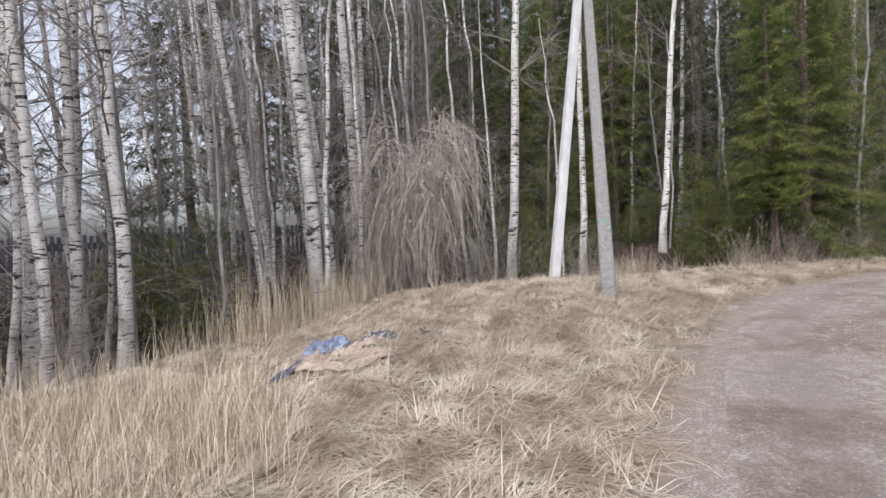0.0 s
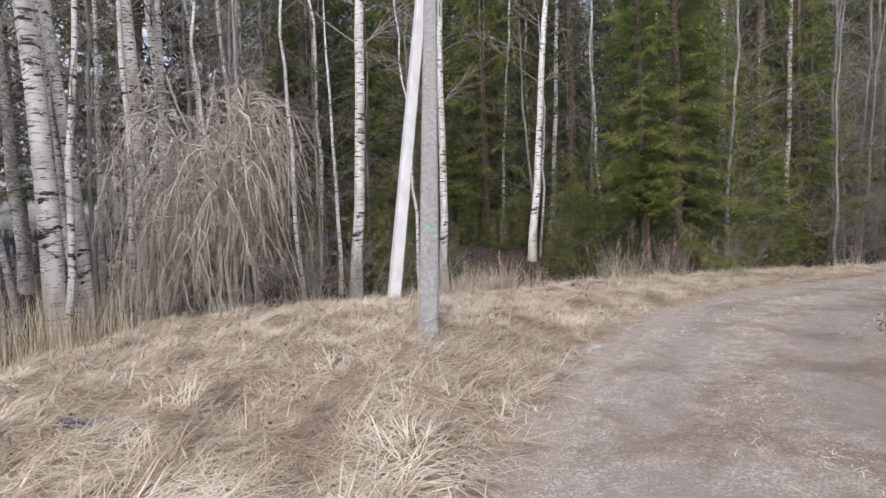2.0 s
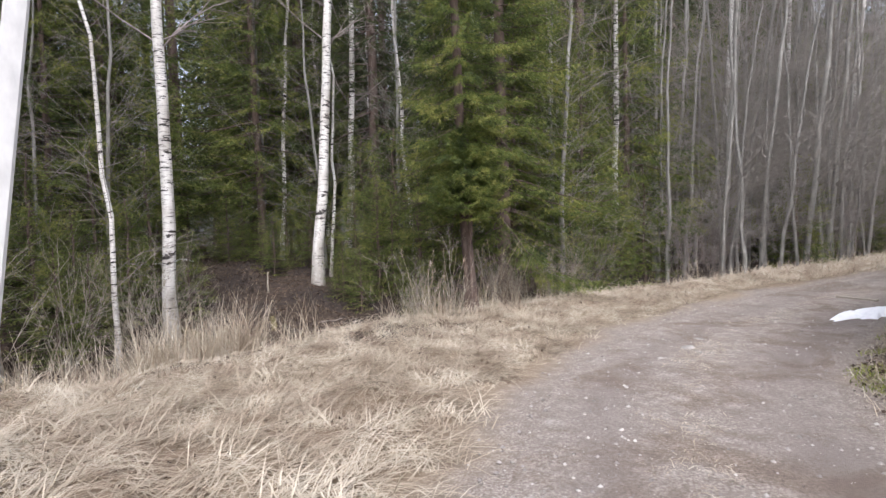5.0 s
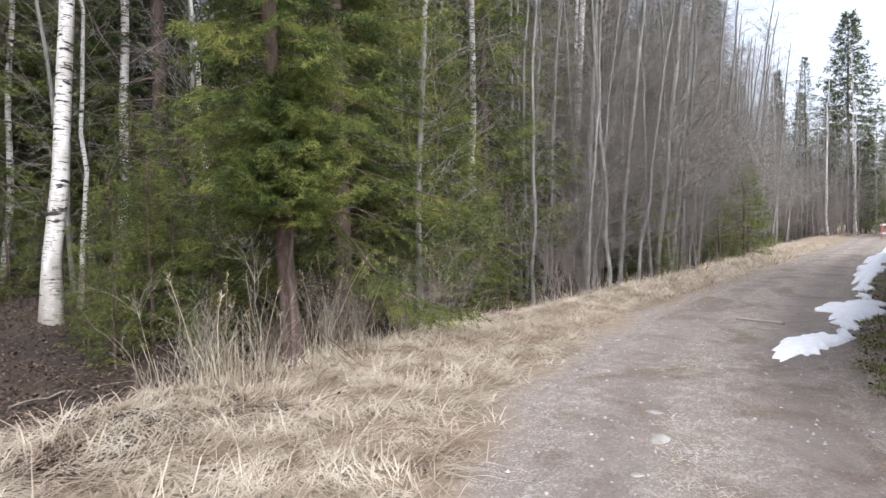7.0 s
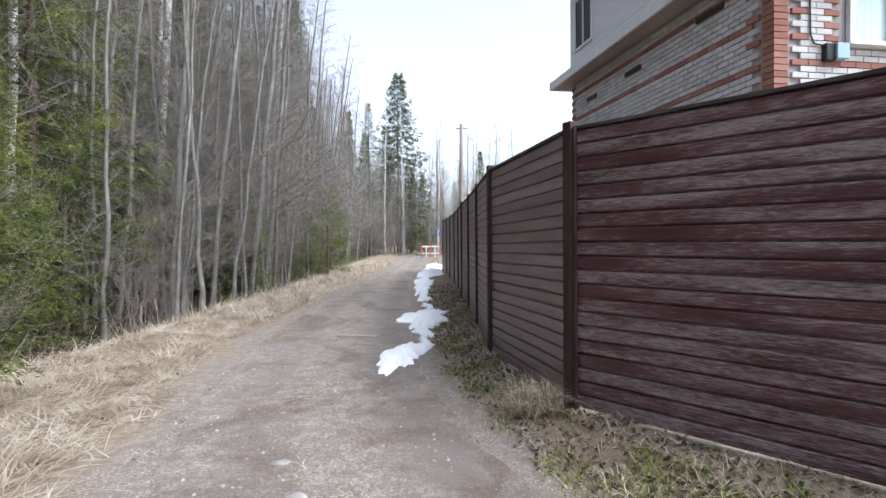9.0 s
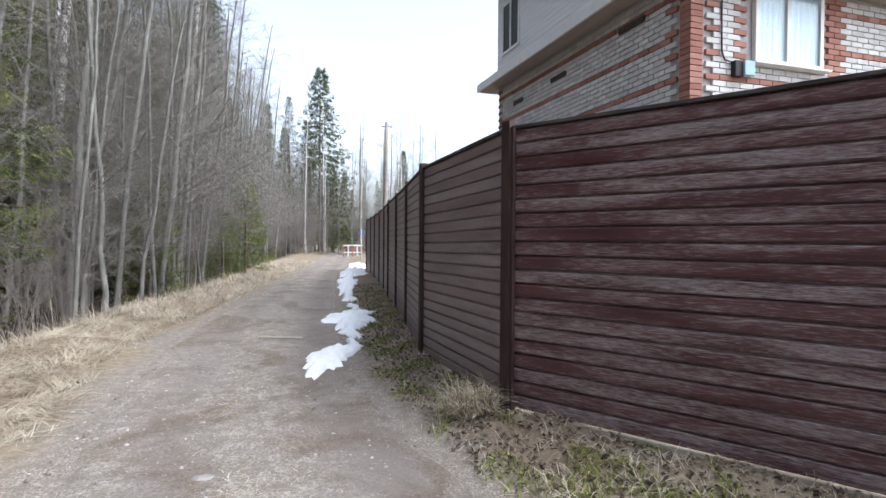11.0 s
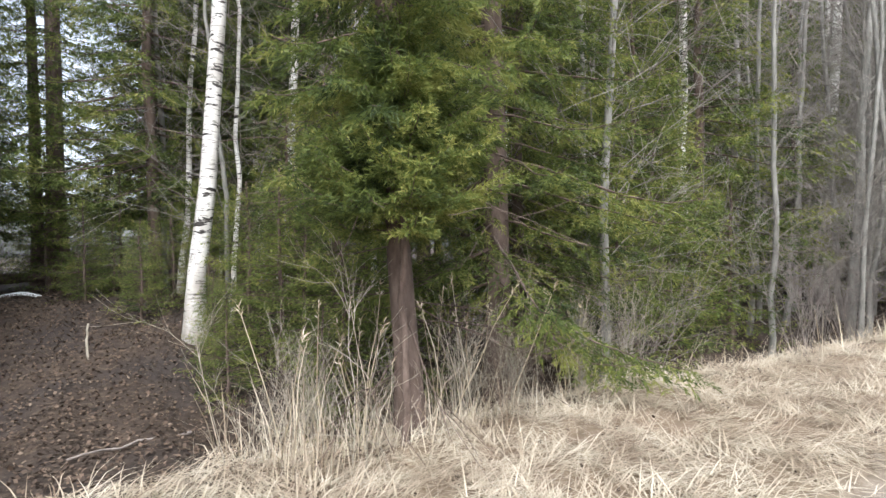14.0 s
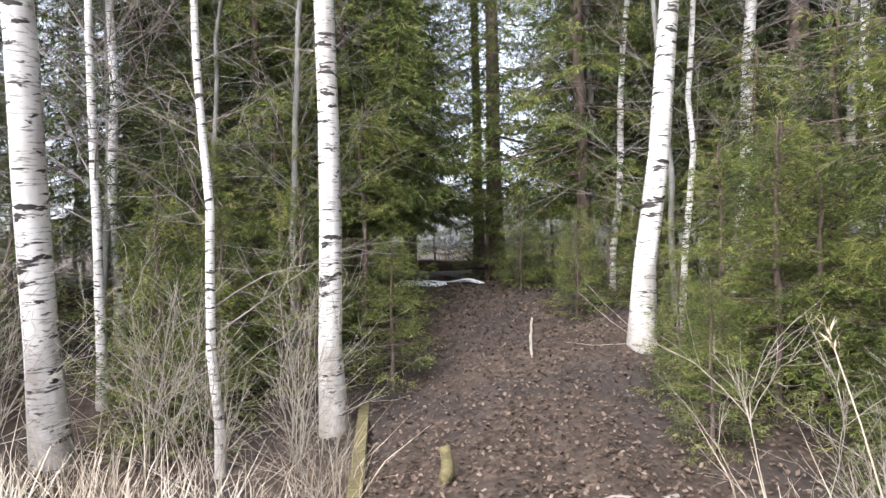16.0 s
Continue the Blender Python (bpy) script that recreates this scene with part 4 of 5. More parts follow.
BOARD_MESH, DULL_MESH = board_mesh(BOARD), board_mesh(BOARD_DULL)
FENCE = [(4.9, 3.1), (6.9, 5.2), (8.77, 7.0), (10.87, 8.97), (13.25, 9.5), (15.4, 9.6), (17.65, 9.71), (19.9, 9.85), (22.3, 9.95), (24.8, 10.1), (27.4, 10.3), (30.0, 10.5), (32.6, 10.75)]
BASE = [0.1, 0.1, 0.1, 0.1, 0.07, 0.07, 0.08, 0.09, 0.1, 0.1, 0.1, 0.1, 0.1]
for i, ((x0, y0), (x1, y1)) in enumerate(zip(FENCE[:-1], FENCE[1:])):
    ln, ang = math.hypot(x1 - x0, y1 - y0), math.degrees(math.atan2(y1 - y0, x1 - x0))
    slope = math.degrees(math.atan2(BASE[i + 1] - BASE[i], ln))
    panel = new("board_fence")
    panel.matrix_world = pose(x0, y0, BASE[i] - 0.01, 0, -slope, ang)
    # boards face the road, which lies on the +y side of the panel
    for k in range(20):
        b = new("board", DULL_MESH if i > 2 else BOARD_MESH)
        b.parent = panel
        r = random.random
        b.matrix_basis = pose(ln - 0.035, 0, k * PITCH, 0, (r() - 0.5) * 0.12, 180) @ Matrix.Diagonal((ln - 0.07, 1, 1, 1))
    bm = bmesh.new()
    box(bm, (ln + 0.02, 0.085, 0.026), (ln / 2, 0.0, 20 * PITCH + 0.012), 0, 0.004)
    part("capping", bm, CAP, panel, "weathered dark capping board")
    if i == 2:
        bm = bmesh.new()
        box(bm, (ln - 0.3, 0.03, 0.05), (ln / 2 - 0.05, 0.05, -0.02), 0.4, 0.004)
        part("base_batten", bm, PALE_WOOD, panel, "pale batten along the foot")
    tagged(panel, "fence panel of horizontal maroon boards, " + ("blended with pale grey" if i > 2 else "paint worn to grey"), "fence", "road fence")
for i, (x, y) in enumerate(FENCE):
    bm = bmesh.new()
    prev, nxt = FENCE[max(i - 1, 0)], FENCE[min(i + 1, len(FENCE) - 1)]
    ang = math.degrees(math.atan2(nxt[1] - prev[1], nxt[0] - prev[0]))
    post = new("fence_post")
    post.matrix_world = pose(x, y, BASE[i] - 0.2, 0, 0, ang)
    box(bm, (0.1, 0.09, 2.52), (0, 0.012, 1.26), 0, 0.006)
    part("upright", bm, POST, post)
    bm = bmesh.new()
    box(bm, (0.035, 0.03, 2.44), (-0.066, 0.03, 1.24), 0, 0.004)
    part("cover_strip", bm, POST, post)
    tagged(post, "square maroon fence post with a cover strip", "fence post", "road fence posts")


# ---- house behind the fence ----
WHITE_BRICK = varied("white_brick", [(0.0, (0.58, 0.58, 0.6)), (0.6, (0.7, 0.7, 0.72)), (1.0, (0.78, 0.78, 0.79))], 0.85, 0.2, 0, 6)
RED_BRICK = varied("red_brick", [(0.0, (0.32, 0.145, 0.115)), (0.6, (0.4, 0.2, 0.165)), (1.0, (0.47, 0.26, 0.215))], 0.85, 0.2, 0, 6)
MORTAR = simple("grey_mortar", (0.36, 0.35, 0.35), (0.5, 0.49, 0.49), 20, 0.95)
SIDING = simple("pale_grey_siding", (0.7, 0.69, 0.71), (0.83, 0.82, 0.83), 3, 0.6, (0.4, 0.4, 6), 0.1)
TRIM = simple("white_painted_trim", (0.66, 0.66, 0.66), (0.78, 0.78, 0.78), 5, 0.5, bumps=0.05)
SOFFIT = simple("grey_brown_soffit", (0.3, 0.27, 0.25), (0.44, 0.4, 0.38), 5, 0.7, (0.3, 3, 1))
DARK = simple("dark_grille", (0.03, 0.026, 0.024), (0.07, 0.06, 0.055), 20, 0.7)
BLUE_BOX = simple("pale_blue_plastic", (0.3, 0.44, 0.56), (0.4, 0.54, 0.65), 4, 0.5, bumps=0.05)
BLACK = simple("black_plastic", (0.012, 0.012, 0.013), (0.03, 0.03, 0.03), 10, 0.5)
CURTAIN = simple("pale_blue_curtain", (0.5, 0.68, 0.78), (0.74, 0.86, 0.92), 1.2, 0.9, (14, 14, 0.4), 0.3, 0.02)
SLATE = simple("grey_roof_sheet", (0.16, 0.16, 0.17), (0.26, 0.26, 0.27), 4, 0.6)


def glass():
    m, nt, b = material("window_glass", 0.04, 0, 0.5)
    b.inputs["Transmission Weight"].default_value = 1.0
    b.inputs["IOR"].default_value = 1.45
    b.inputs["Base Color"].default_value = (0.95, 0.98, 1, 1)
    return m


GLASS = glass()
COURSE, LONG = 0.091, 0.262
house = new("house")
house.matrix_world = pose(14.3, 5.45, 0, 0, 0, math.degrees(math.atan2(0.20424, 0.97892)))
# local x runs along the road wall, local -y along the front
LEN, DEEP, TOP = 7.15, 7.0, 5.55
bm = bmesh.new()
box(bm, (LEN - 0.04, DEEP - 0.04, TOP + 0.3), (LEN / 2, -DEEP / 2, (TOP + 0.3) / 2 - 0.15))
part("wall_core", bm, MORTAR, house, "grey mortared wall behind the bricks")
brick_me = {}
for tone, mat in (("white", WHITE_BRICK), ("red", RED_BRICK)):
    bmb = bmesh.new()
    box(bmb, (LONG - 0.014, 0.05, COURSE - 0.014), (0, 0, 0), 0, 0.004)
    me = bpy.data.meshes.new("brick")
    bmb.to_mesh(me)
    bmb.free()
    me.materials.append(mat)
    brick_me[tone] = me
WIN0, WIN1, SILL, HEAD = 1.18, 2.6, 4.24, 5.5
rest = {"white": Soup(), "red": Soup()}
count = 0


def put_brick(tone, m, cut=1.0):
    global count
    if count < 300 and m.translation.z > 3.3:
        count += 1
        b = new("brick", brick_me[tone])
        b.parent = house
        b.matrix_basis = m @ Matrix.Diagonal((cut, 1, 1, 1))
        return
    hx, hy, hz = (LONG - 0.014) / 2 * cut, 0.025, (COURSE - 0.014) / 2
    c = [m @ Vector((sx * hx, sy * hy, sz * hz)) for sx in (-1, 1) for sy in (-1, 1) for sz in (-1, 1)]
    c = np.array([tuple(q) for q in c])
    rest[tone].v.append(c)
    n0 = rest[tone].n
    for q in ((0, 1, 3, 2), (4, 6, 7, 5), (0, 4, 5, 1), (2, 3, 7, 6), (0, 2, 6, 4), (1, 5, 7, 3)):
        rest[tone].f.append(tuple(n0 + i for i in q))
    rest[tone].n += 8


rb = np.random.RandomState(3)
for k in range(20, int(TOP / COURSE)):
    z = (k + 0.5) * COURSE
    band = k % 7 in (1,)
    off = 0.5 if k % 2 else 0.0
    # road wall, seen along the lane
    n = int(LEN / LONG)
    for i in range(n + 1):
        x = (i + off) * LONG
        if x + LONG / 2 > LEN or x < 0.2 + LONG / 2:
            continue
        quoin = x < (0.3 if k % 4 < 2 else 0.5) or x > LEN - 0.3
        put_brick("red" if band or quoin else "white", pose(x, 0.003 + 0.003 * rb.rand(), z))
    # front wall with the window
    for i in range(int(DEEP / LONG)):
        y = (i + off) * LONG
        if y < 0.2 + LONG / 2 or (WIN0 - 0.14 < y < WIN1 + 0.14 and z > SILL):
            continue
        quoin = y < (0.3 if k % 4 < 2 else 0.42) or (abs(y - WIN0 + 0.22) < 0.15 and z > SILL - 0.05) or (abs(y - WIN1 - 0.26) < 0.2 and z > SILL - 0.05)
        put_brick("red" if (band and y > 0.2 and (y > WIN1 or k % 14 == 1)) or quoin else "white", pose(-0.003 - 0.003 * rb.rand(), -y, z, 0, 0, 90))
    # corner block of the course
    h0 = 0.006
    cc = np.array([(px, py, pz) for px in (-0.029, 0.2) for py in (-0.2, 0.029) for pz in (z - COURSE / 2 + h0, z + COURSE / 2 - h0)])
    rest["red"].v.append(cc)
    for q in ((0, 1, 3, 2), (4, 6, 7, 5), (0, 4, 5, 1), (2, 3, 7, 6), (0, 2, 6, 4), (1, 5, 7, 3)):
        rest["red"].f.append(tuple(rest["red"].n + w for w in q))
    rest["red"].n += 8
for tone in rest:
    tagged(rest[tone].obj("brickwork", WHITE_BRICK if tone == "white" else RED_BRICK, house, tone + " brick courses", False), kind="stuff")
for x, z, w in ((3.86, 4.98, 0.62), (1.36, 5.17, 0.7), (5.83, 4.92, 0.5)):
    bm = bmesh.new()
    box(bm, (w, 0.06, 0.1), (x, 0.03, z), 0, 0.008)
    part("wall_vent", bm, DARK, house, "dark weathered vent strip")
# window
win = part("window", box(bmesh.new(), (0.08, WIN1 - WIN0, 0.07), (-0.03, -(WIN0 + WIN1) / 2, SILL + 0.035), 0, 0.006), TRIM, house, "white-framed window with a pale blue curtain")
for y in (WIN0 + 0.035, (WIN0 * 1.05 + WIN1 * 0.95) / 2, WIN1 - 0.035):
    part("window_frame", box(bmesh.new(), (0.08, 0.075, HEAD - SILL), (-0.03, -y, (HEAD + SILL) / 2), 0, 0.006), TRIM, win)
part("window_frame", box(bmesh.new(), (0.08, WIN1 - WIN0, 0.07), (-0.03, -(WIN0 + WIN1) / 2, HEAD), 0, 0.006), TRIM, win)
part("window_sill", box(bmesh.new(), (0.2, WIN1 - WIN0 + 0.16, 0.03), (-0.06, -(WIN0 + WIN1) / 2, SILL - 0.015), 0, 0.006), TRIM, win)
p = part("pane", box(bmesh.new(), (0.012, WIN1 - WIN0 - 0.06, HEAD - SILL - 0.06), (-0.035, -(WIN0 + WIN1) / 2, (HEAD + SILL) / 2)), GLASS, win)
p.visible_shadow = False
cs = Soup()
rows = []
for i in range(60):
    y = WIN0 + (WIN1 - WIN0) * i / 59
    rows.append([(-0.004 + 0.012 * math.sin(i * 1.3), -y, SILL), (-0.004 + 0.012 * math.sin(i * 1.3), -y, HEAD)])
cs.strip([rows])
cs.obj("curtain", CURTAIN, win)
# meter box and its cable
meter = part("meter_box", box(bmesh.new(), (0.14, 0.2, 0.22), (-0.09, -0.98, 4.11), 0, 0.012), BLUE_BOX, house, "pale blue plastic meter box")
part("backplate", box(bmesh.new(), (0.1, 0.16, 0.24), (-0.07, -0.82, 4.1), 0, 0.01), BLACK, meter)
cb = Soup()
cb.tube([(-0.05, -0.53, 5.5), (-0.05, -0.53, 4.9), (-0.05, -0.54, 4.35), (-0.05, -0.6, 4.22), (-0.06, -0.76, 4.2)], [0.012] * 5, 6)
cb.obj("cable", BLACK, house)
# storey skirt and clad upper floor
part("eave_skirt", box(bmesh.new(), (LEN + 0.8, DEEP + 0.8, 0.05), (LEN / 2, -DEEP / 2, TOP + 0.02)), SOFFIT, house, "grey-brown soffit boards")
for size, at in (((LEN + 0.9, 0.05, 0.2), (LEN / 2, 0.425, TOP + 0.09)), ((0.05, DEEP + 0.8, 0.2), (LEN + 0.425, -DEEP / 2, TOP + 0.09)), ((0.05, DEEP + 0.8, 0.2), (-0.425, -DEEP / 2, TOP + 0.09))):
    part("fascia", box(bmesh.new(), size, at, 0, 0.006), TRIM, house)
part("upper_wall", box(bmesh.new(), (LEN, DEEP, 2.9), (LEN / 2, -DEEP / 2, TOP + 0.05 + 1.45)), SIDING, house)
for k in range(24):
    part("siding_board", box(bmesh.new(), (LEN + 0.03, 0.022, 0.112), (LEN / 2, 0.012, TOP + 0.2 + k * 0.118), 0, 0), SIDING, house)
uw = part("window", box(bmesh.new(), (1.0, 0.07, 0.07), (LEN - 0.85, 0.03, TOP + 0.82), 0, 0.006), TRIM, house, "narrow white-framed upper window")
for x in (LEN - 1.33, LEN - 0.85, LEN - 0.37):
    part("window_frame", box(bmesh.new(), (0.06, 0.07, 1.25), (x, 0.03, TOP + 1.45), 0, 0.006), TRIM, uw)
part("pane", box(bmesh.new(), (0.9, 0.02, 1.2), (LEN - 0.85, 0.03, TOP + 1.45)), BLACK, uw, "dark glass")
bm = bmesh.new()
v = [bm.verts.new(q) for q in ((-0.7, 0.8, TOP + 2.9), (LEN + 0.7, 0.8, TOP + 2.9), (LEN + 0.7, -DEEP - 0.8, TOP + 2.9), (-0.7, -DEEP - 0.8, TOP + 2.9), (-0.7, -DEEP / 2, TOP + 5.4), (LEN + 0.7, -DEEP / 2, TOP + 5.4))]
for f in ((0, 1, 5, 4), (2, 3, 4, 5), (0, 4, 3), (1, 2, 5), (0, 3, 2, 1)):
    bm.faces.new([v[i] for i in f])
part("roof", bm, SLATE, house)
tagged(house, "two-storey house of white brick with red brick bands", "house")

# ---- shed beyond the fence ----
SHEDRED = simple("maroon_sheet", (0.12, 0.022, 0.03), (0.2, 0.045, 0.055), 3, 0.6, (6, 6, 0.3))
shed = new("shed")
shed.matrix_world = pose(24.6, 8.5, 0, 0, 0, 4)
part("shed_wall", box(bmesh.new(), (1.9, 1.3, 3.1), (0, 0, 1.55), 0, 0.01), SHEDRED, shed)
part("shed_roof", box(bmesh.new(), (2.05, 1.45, 0.09), (0, 0, 3.15), 0, 0.01), SHEDRED, shed)
tagged(shed, "small maroon sheet-metal shed rising behind the fence", "shed")

# ---- barrier and sign at the far end ----
REDPAINT = simple("faded_red_paint", (0.4, 0.12, 0.09), (0.5, 0.2, 0.15), 6, 0.6)
barrier = new("road_barrier")
barrier.matrix_world = pose(54.5, 12.6, height1(54.5, 12.6), 0, 0, 92)
for z in (0.35, 0.95):
    part("rail", box(bmesh.new(), (1.7, 0.06, 0.12), (0, 0, z), 0, 0.01), TRIM, barrier)
for i in range(5):
    x = -0.76 + 0.38 * i
    part("upright", box(bmesh.new(), (0.08, 0.08, 1.02), (x, 0.075, 0.51), 0, 0.01), TRIM if i % 2 else REDPAINT, barrier)
    if i < 4:
        part("brace", box(bmesh.new(), (0.58, 0.04, 0.09), m=pose(x + 0.19, -0.055, 0.65, 0, 38 if i % 2 else -38, 0)), REDPAINT, barrier, "faded red slanting brace")
tagged(barrier, "red and white wooden barrier closing the road", "barrier")
SIGNBLUE = simple("blue_sign_face", (0.06, 0.14, 0.4), (0.1, 0.2, 0.5), 5, 0.5)
sign = new("road_sign")
sign.matrix_world = pose(34.6, 11.1, 0.05, 0, 0, 92)
s = Soup()
s.tube([(0, 0, -0.1), (0, 0, 2.0)], [0.025, 0.025], 8, True)
s.obj("post", STEEL, sign)
part("plate", box(bmesh.new(), (0.2, 0.015, 0.2), (0, -0.03, 1.75), 0, 0.004), SIGNBLUE, sign, "small square blue plate")
tagged(sign, "small blue sign on a steel post by the fence", "sign")


# ---- snow left along the lane ----
def snow_patch(x, y, a, b2, rz, seed, thick=0.09):
    r = np.random.RandomState(seed)
    n, k = 64, 9
    th = np.linspace(0, 2 * np.pi, n, endpoint=False)
    edge = 1 + 0.2 * np.sin(2 * th + r.rand() * 6) + 0.12 * np.sin(3 * th + r.rand() * 6) + 0.13 * np.sin(5 * th + r.rand() * 6) + 0.1 * np.sin(8 * th + r.rand() * 6) + 0.08 * np.sin(14 * th + r.rand() * 6) + 0.05 * r.randn(n)
    v, f = [], []
    c, s0 = math.cos(radians(rz)), math.sin(radians(rz))
    for i in range(k):
        q = 1 - i / (k - 1)
        lx, ly = a * q * edge * np.cos(th), b2 * q * edge * np.sin(th)
        gx, gy = x + c * lx - s0 * ly, y + s0 * lx + c * ly
        up = thick * (1 - q ** 3) * (0.75 + 0.35 * waves(gx, gy, 0.35, 31)) - (0.02 if i == 0 else 0)
        v.append(np.stack([gx, gy, height(gx, gy) + 0.015 + up], 1))
    for i in range(k - 2):
        for j in range(n):
            f.append((i * n + j, i * n + (j + 1) % n, (i + 1) * n + (j + 1) % n, (i + 1) * n + j))
    f.append(tuple((k - 2) * n + j for j in range(n)))
    v = np.concatenate(v)[: (k - 1) * n]
    return tagged(mesh_object("snow_patch", v, f, SNOW), "melting patch of old white snow on the lane", "snow", "snow patches")


snow_patch(13.25, 10.63, 0.8, 0.27, -4, 1)
snow_patch(14.15, 10.42, 0.42, 0.08, 10, 2, 0.035)
snow_patch(15.05, 10.5, 0.5, 0.13, 22, 3, 0.035)
snow_patch(16.6, 10.58, 1.2, 0.42, -4, 4)
snow_patch(18.3, 10.62, 0.6, 0.12, 10, 5, 0.04)
snow_patch(20.0, 10.8, 0.8, 0.15, 6, 6, 0.04)
snow_patch(24.5, 11.15, 3.4, 0.33, 2, 7)
snow_patch(30.5, 11.3, 4.2, 0.5, 1, 8)
snow_patch(36.8, 11.4, 3.4, 0.45, 2, 9)
snow_patch(4.35, 21.8, 0.5, 0.25, 20, 10, 0.05)
snow_patch(4.8, 22.4, 0.5, 0.2, -10, 11, 0.05)


# ---- stones, plank, litter ----
def pebble(size, seed, flat=0.55):
    r = np.random.RandomState(seed)
    bm = bmesh.new()
    bmesh.ops.create_icosphere(bm, subdivisions=2, radius=1.0)
    off = r.rand(3) * 20
    for q in bm.verts:
        k = 1 + 0.28 * noise.noise(q.co * 1.3 + Vector(off)) + 0.1 * noise.noise(q.co * 3.1 + Vector(off))
        q.co = Vector((q.co.x * k * size, q.co.y * k * size * 0.72, q.co.z * k * size * flat))
    return bm


STONE = simple("pale_field_stone", (0.2, 0.185, 0.17), (0.42, 0.4, 0.37), 12, 0.85)
for i, (x, y, k) in enumerate(((9.29, 10.81, 0.115), (9.22, 10.62, 0.075), (9.85, 11.07, 0.08), (9.6, 10.3, 0.05), (4.47, 8.48, 0.1), (4.32, 8.33, 0.06), (8.7, 10.7, 0.05), (10.9, 11.4, 0.05), (8.3, 10.2, 0.045), (10.2, 10.9, 0.04))):
    st = part("stone", pebble(k * 0.85, i, 0.4), STONE, smooth=True)
    st.matrix_world = pose(x, y, height1(x, y) + 0.004, 0, 0, i * 50)
    tagged(st, "pale rounded stone bedded in the gravel road", "stone", "road stones")
pl = part("plank", box(bmesh.new(), (0.62, 0.09, 0.03), (0, 0, 0), 0, 0.006), PALE_WOOD)
pl.matrix_world = pose(14.55, 11.45, height1(14.55, 11.45) + 0.025, 0, 0, 82)
tagged(pl, "short grey plank lying on the gravel road", "plank")


def loose_stones():
    r = np.random.RandomState(9)
    q, f, n0 = [], [], 0
    n = 5200
    t = r.rand(n) ** 1.3
    l, rr = resample(ROAD_LEFT, 400), resample(ROAD_RIGHT, 400)
    idx = (90 + t * 150).astype(int)
    u = np.clip(np.where(r.rand(n) < 0.5, r.beta(0.7, 2.2, n), r.rand(n)), 0.0, 1.0)
    p = l[idx] * (1 - u[:, None]) + rr[idx] * u[:, None] + r.randn(n, 2) * 0.12
    z = height(p[:, 0], p[:, 1]) + 0.012
    s = 0.004 + 0.017 * r.rand(n) ** 3
    base = np.array([(1, 0, 0), (0.3, 0.9, 0), (-0.8, 0.6, 0), (-0.8, -0.6, 0), (0.3, -0.9, 0), (0.1, 0.1, 0.75), (-0.3, -0.2, 0.65)])
    for i in range(n):
        a = r.rand() * 6.28
        c, s0 = math.cos(a), math.sin(a)
        b = base * s[i] * (0.75 + 0.5 * r.rand(7, 1))
        q.append(np.stack([p[i, 0] + c * b[:, 0] - s0 * b[:, 1], p[i, 1] + s0 * b[:, 0] + c * b[:, 1], z[i] + b[:, 2] - 0.002], 1))
        for tri in ((0, 1, 5), (1, 2, 5), (2, 6, 5), (2, 3, 6), (3, 4, 6), (4, 0, 5), (4, 5, 6)):
            f.append(tuple(n0 + k for k in tri))
        n0 += 7
    tagged(mesh_object("gravel", np.concatenate(q), f, GRAVEL, None, "", False), "loose pale stones scattered over the road", "gravel", kind="stuff")


loose_stones()


def crumpled(name, x, y, a, b2, rz, seed, mat, label, category, hump=0.1):
    n = 22
    u, w = np.meshgrid(np.linspace(-1, 1, n), np.linspace(-1, 1, n))
    lx, ly = a * u * (1 + 0.15 * waves(u, w, 1.1, seed)), b2 * w * (1 + 0.2 * waves(u, w, 0.9, seed + 1))
    c, s0 = math.cos(radians(rz)), math.sin(radians(rz))
    gx, gy = x + c * lx - s0 * ly, y + s0 * lx + c * ly
    z = height(gx, gy) + 0.03 + hump * (0.6 + 0.5 * waves(u, w, 0.55, seed + 2) + 0.22 * waves(u, w, 0.22, seed + 3)) * (1 - 0.6 * np.maximum(np.abs(u), np.abs(w)) ** 3)
    i = (np.arange(n - 1)[:, None] * n + np.arange(n - 1)[None, :]).ravel()
    ob = mesh_object(name, np.stack([gx.ravel(), gy.ravel(), z.ravel()], 1), np.stack([i, i + 1, i + n + 1, i + n], 1), mat)
    md = ob.modifiers.new("thick", "SOLIDIFY")
    md.thickness = 0.008
    return tagged(ob, label, category, "dumped rubbish")


BAG = simple("blue_plastic_film", (0.05, 0.07, 0.13), (0.26, 0.31, 0.4), 7, 0.35, spec=0.5)
NAVY = simple("dark_blue_cloth", (0.03, 0.035, 0.06), (0.09, 0.1, 0.14), 14, 0.9)
CARD = simple("sodden_cardboard", (0.22, 0.165, 0.13), (0.4, 0.32, 0.26), 6, 0.9)
PINK = simple("faded_pink_cloth", (0.25, 0.195, 0.16), (0.45, 0.375, 0.315), 6, 0.9)
crumpled("plastic_bag", -1.45, 6.65, 0.26, 0.17, 10, 40, BAG, "crumpled blue plastic bag dumped in dry grass", "plastic bag", 0.12)
crumpled("rag", -0.80, 6.70, 0.2, 0.1, -5, 44, NAVY, "dark blue rag lying in dry grass", "rag", 0.07)
crumpled("cardboard", -1.05, 6.30, 0.3, 0.12, 4, 48, PINK, "faded pinkish cloth sheet lying in dry grass", "cloth", 0.08)
crumpled("cardboard", -1.35, 5.85, 0.3, 0.22, 25, 52, CARD, "sodden tan cardboard flattened in dry grass", "cardboard", 0.08)
crumpled("cardboard", -0.85, 5.90, 0.34, 0.1, 12, 56, CARD, "strip of tan cardboard trodden into grass", "cardboard", 0.05)
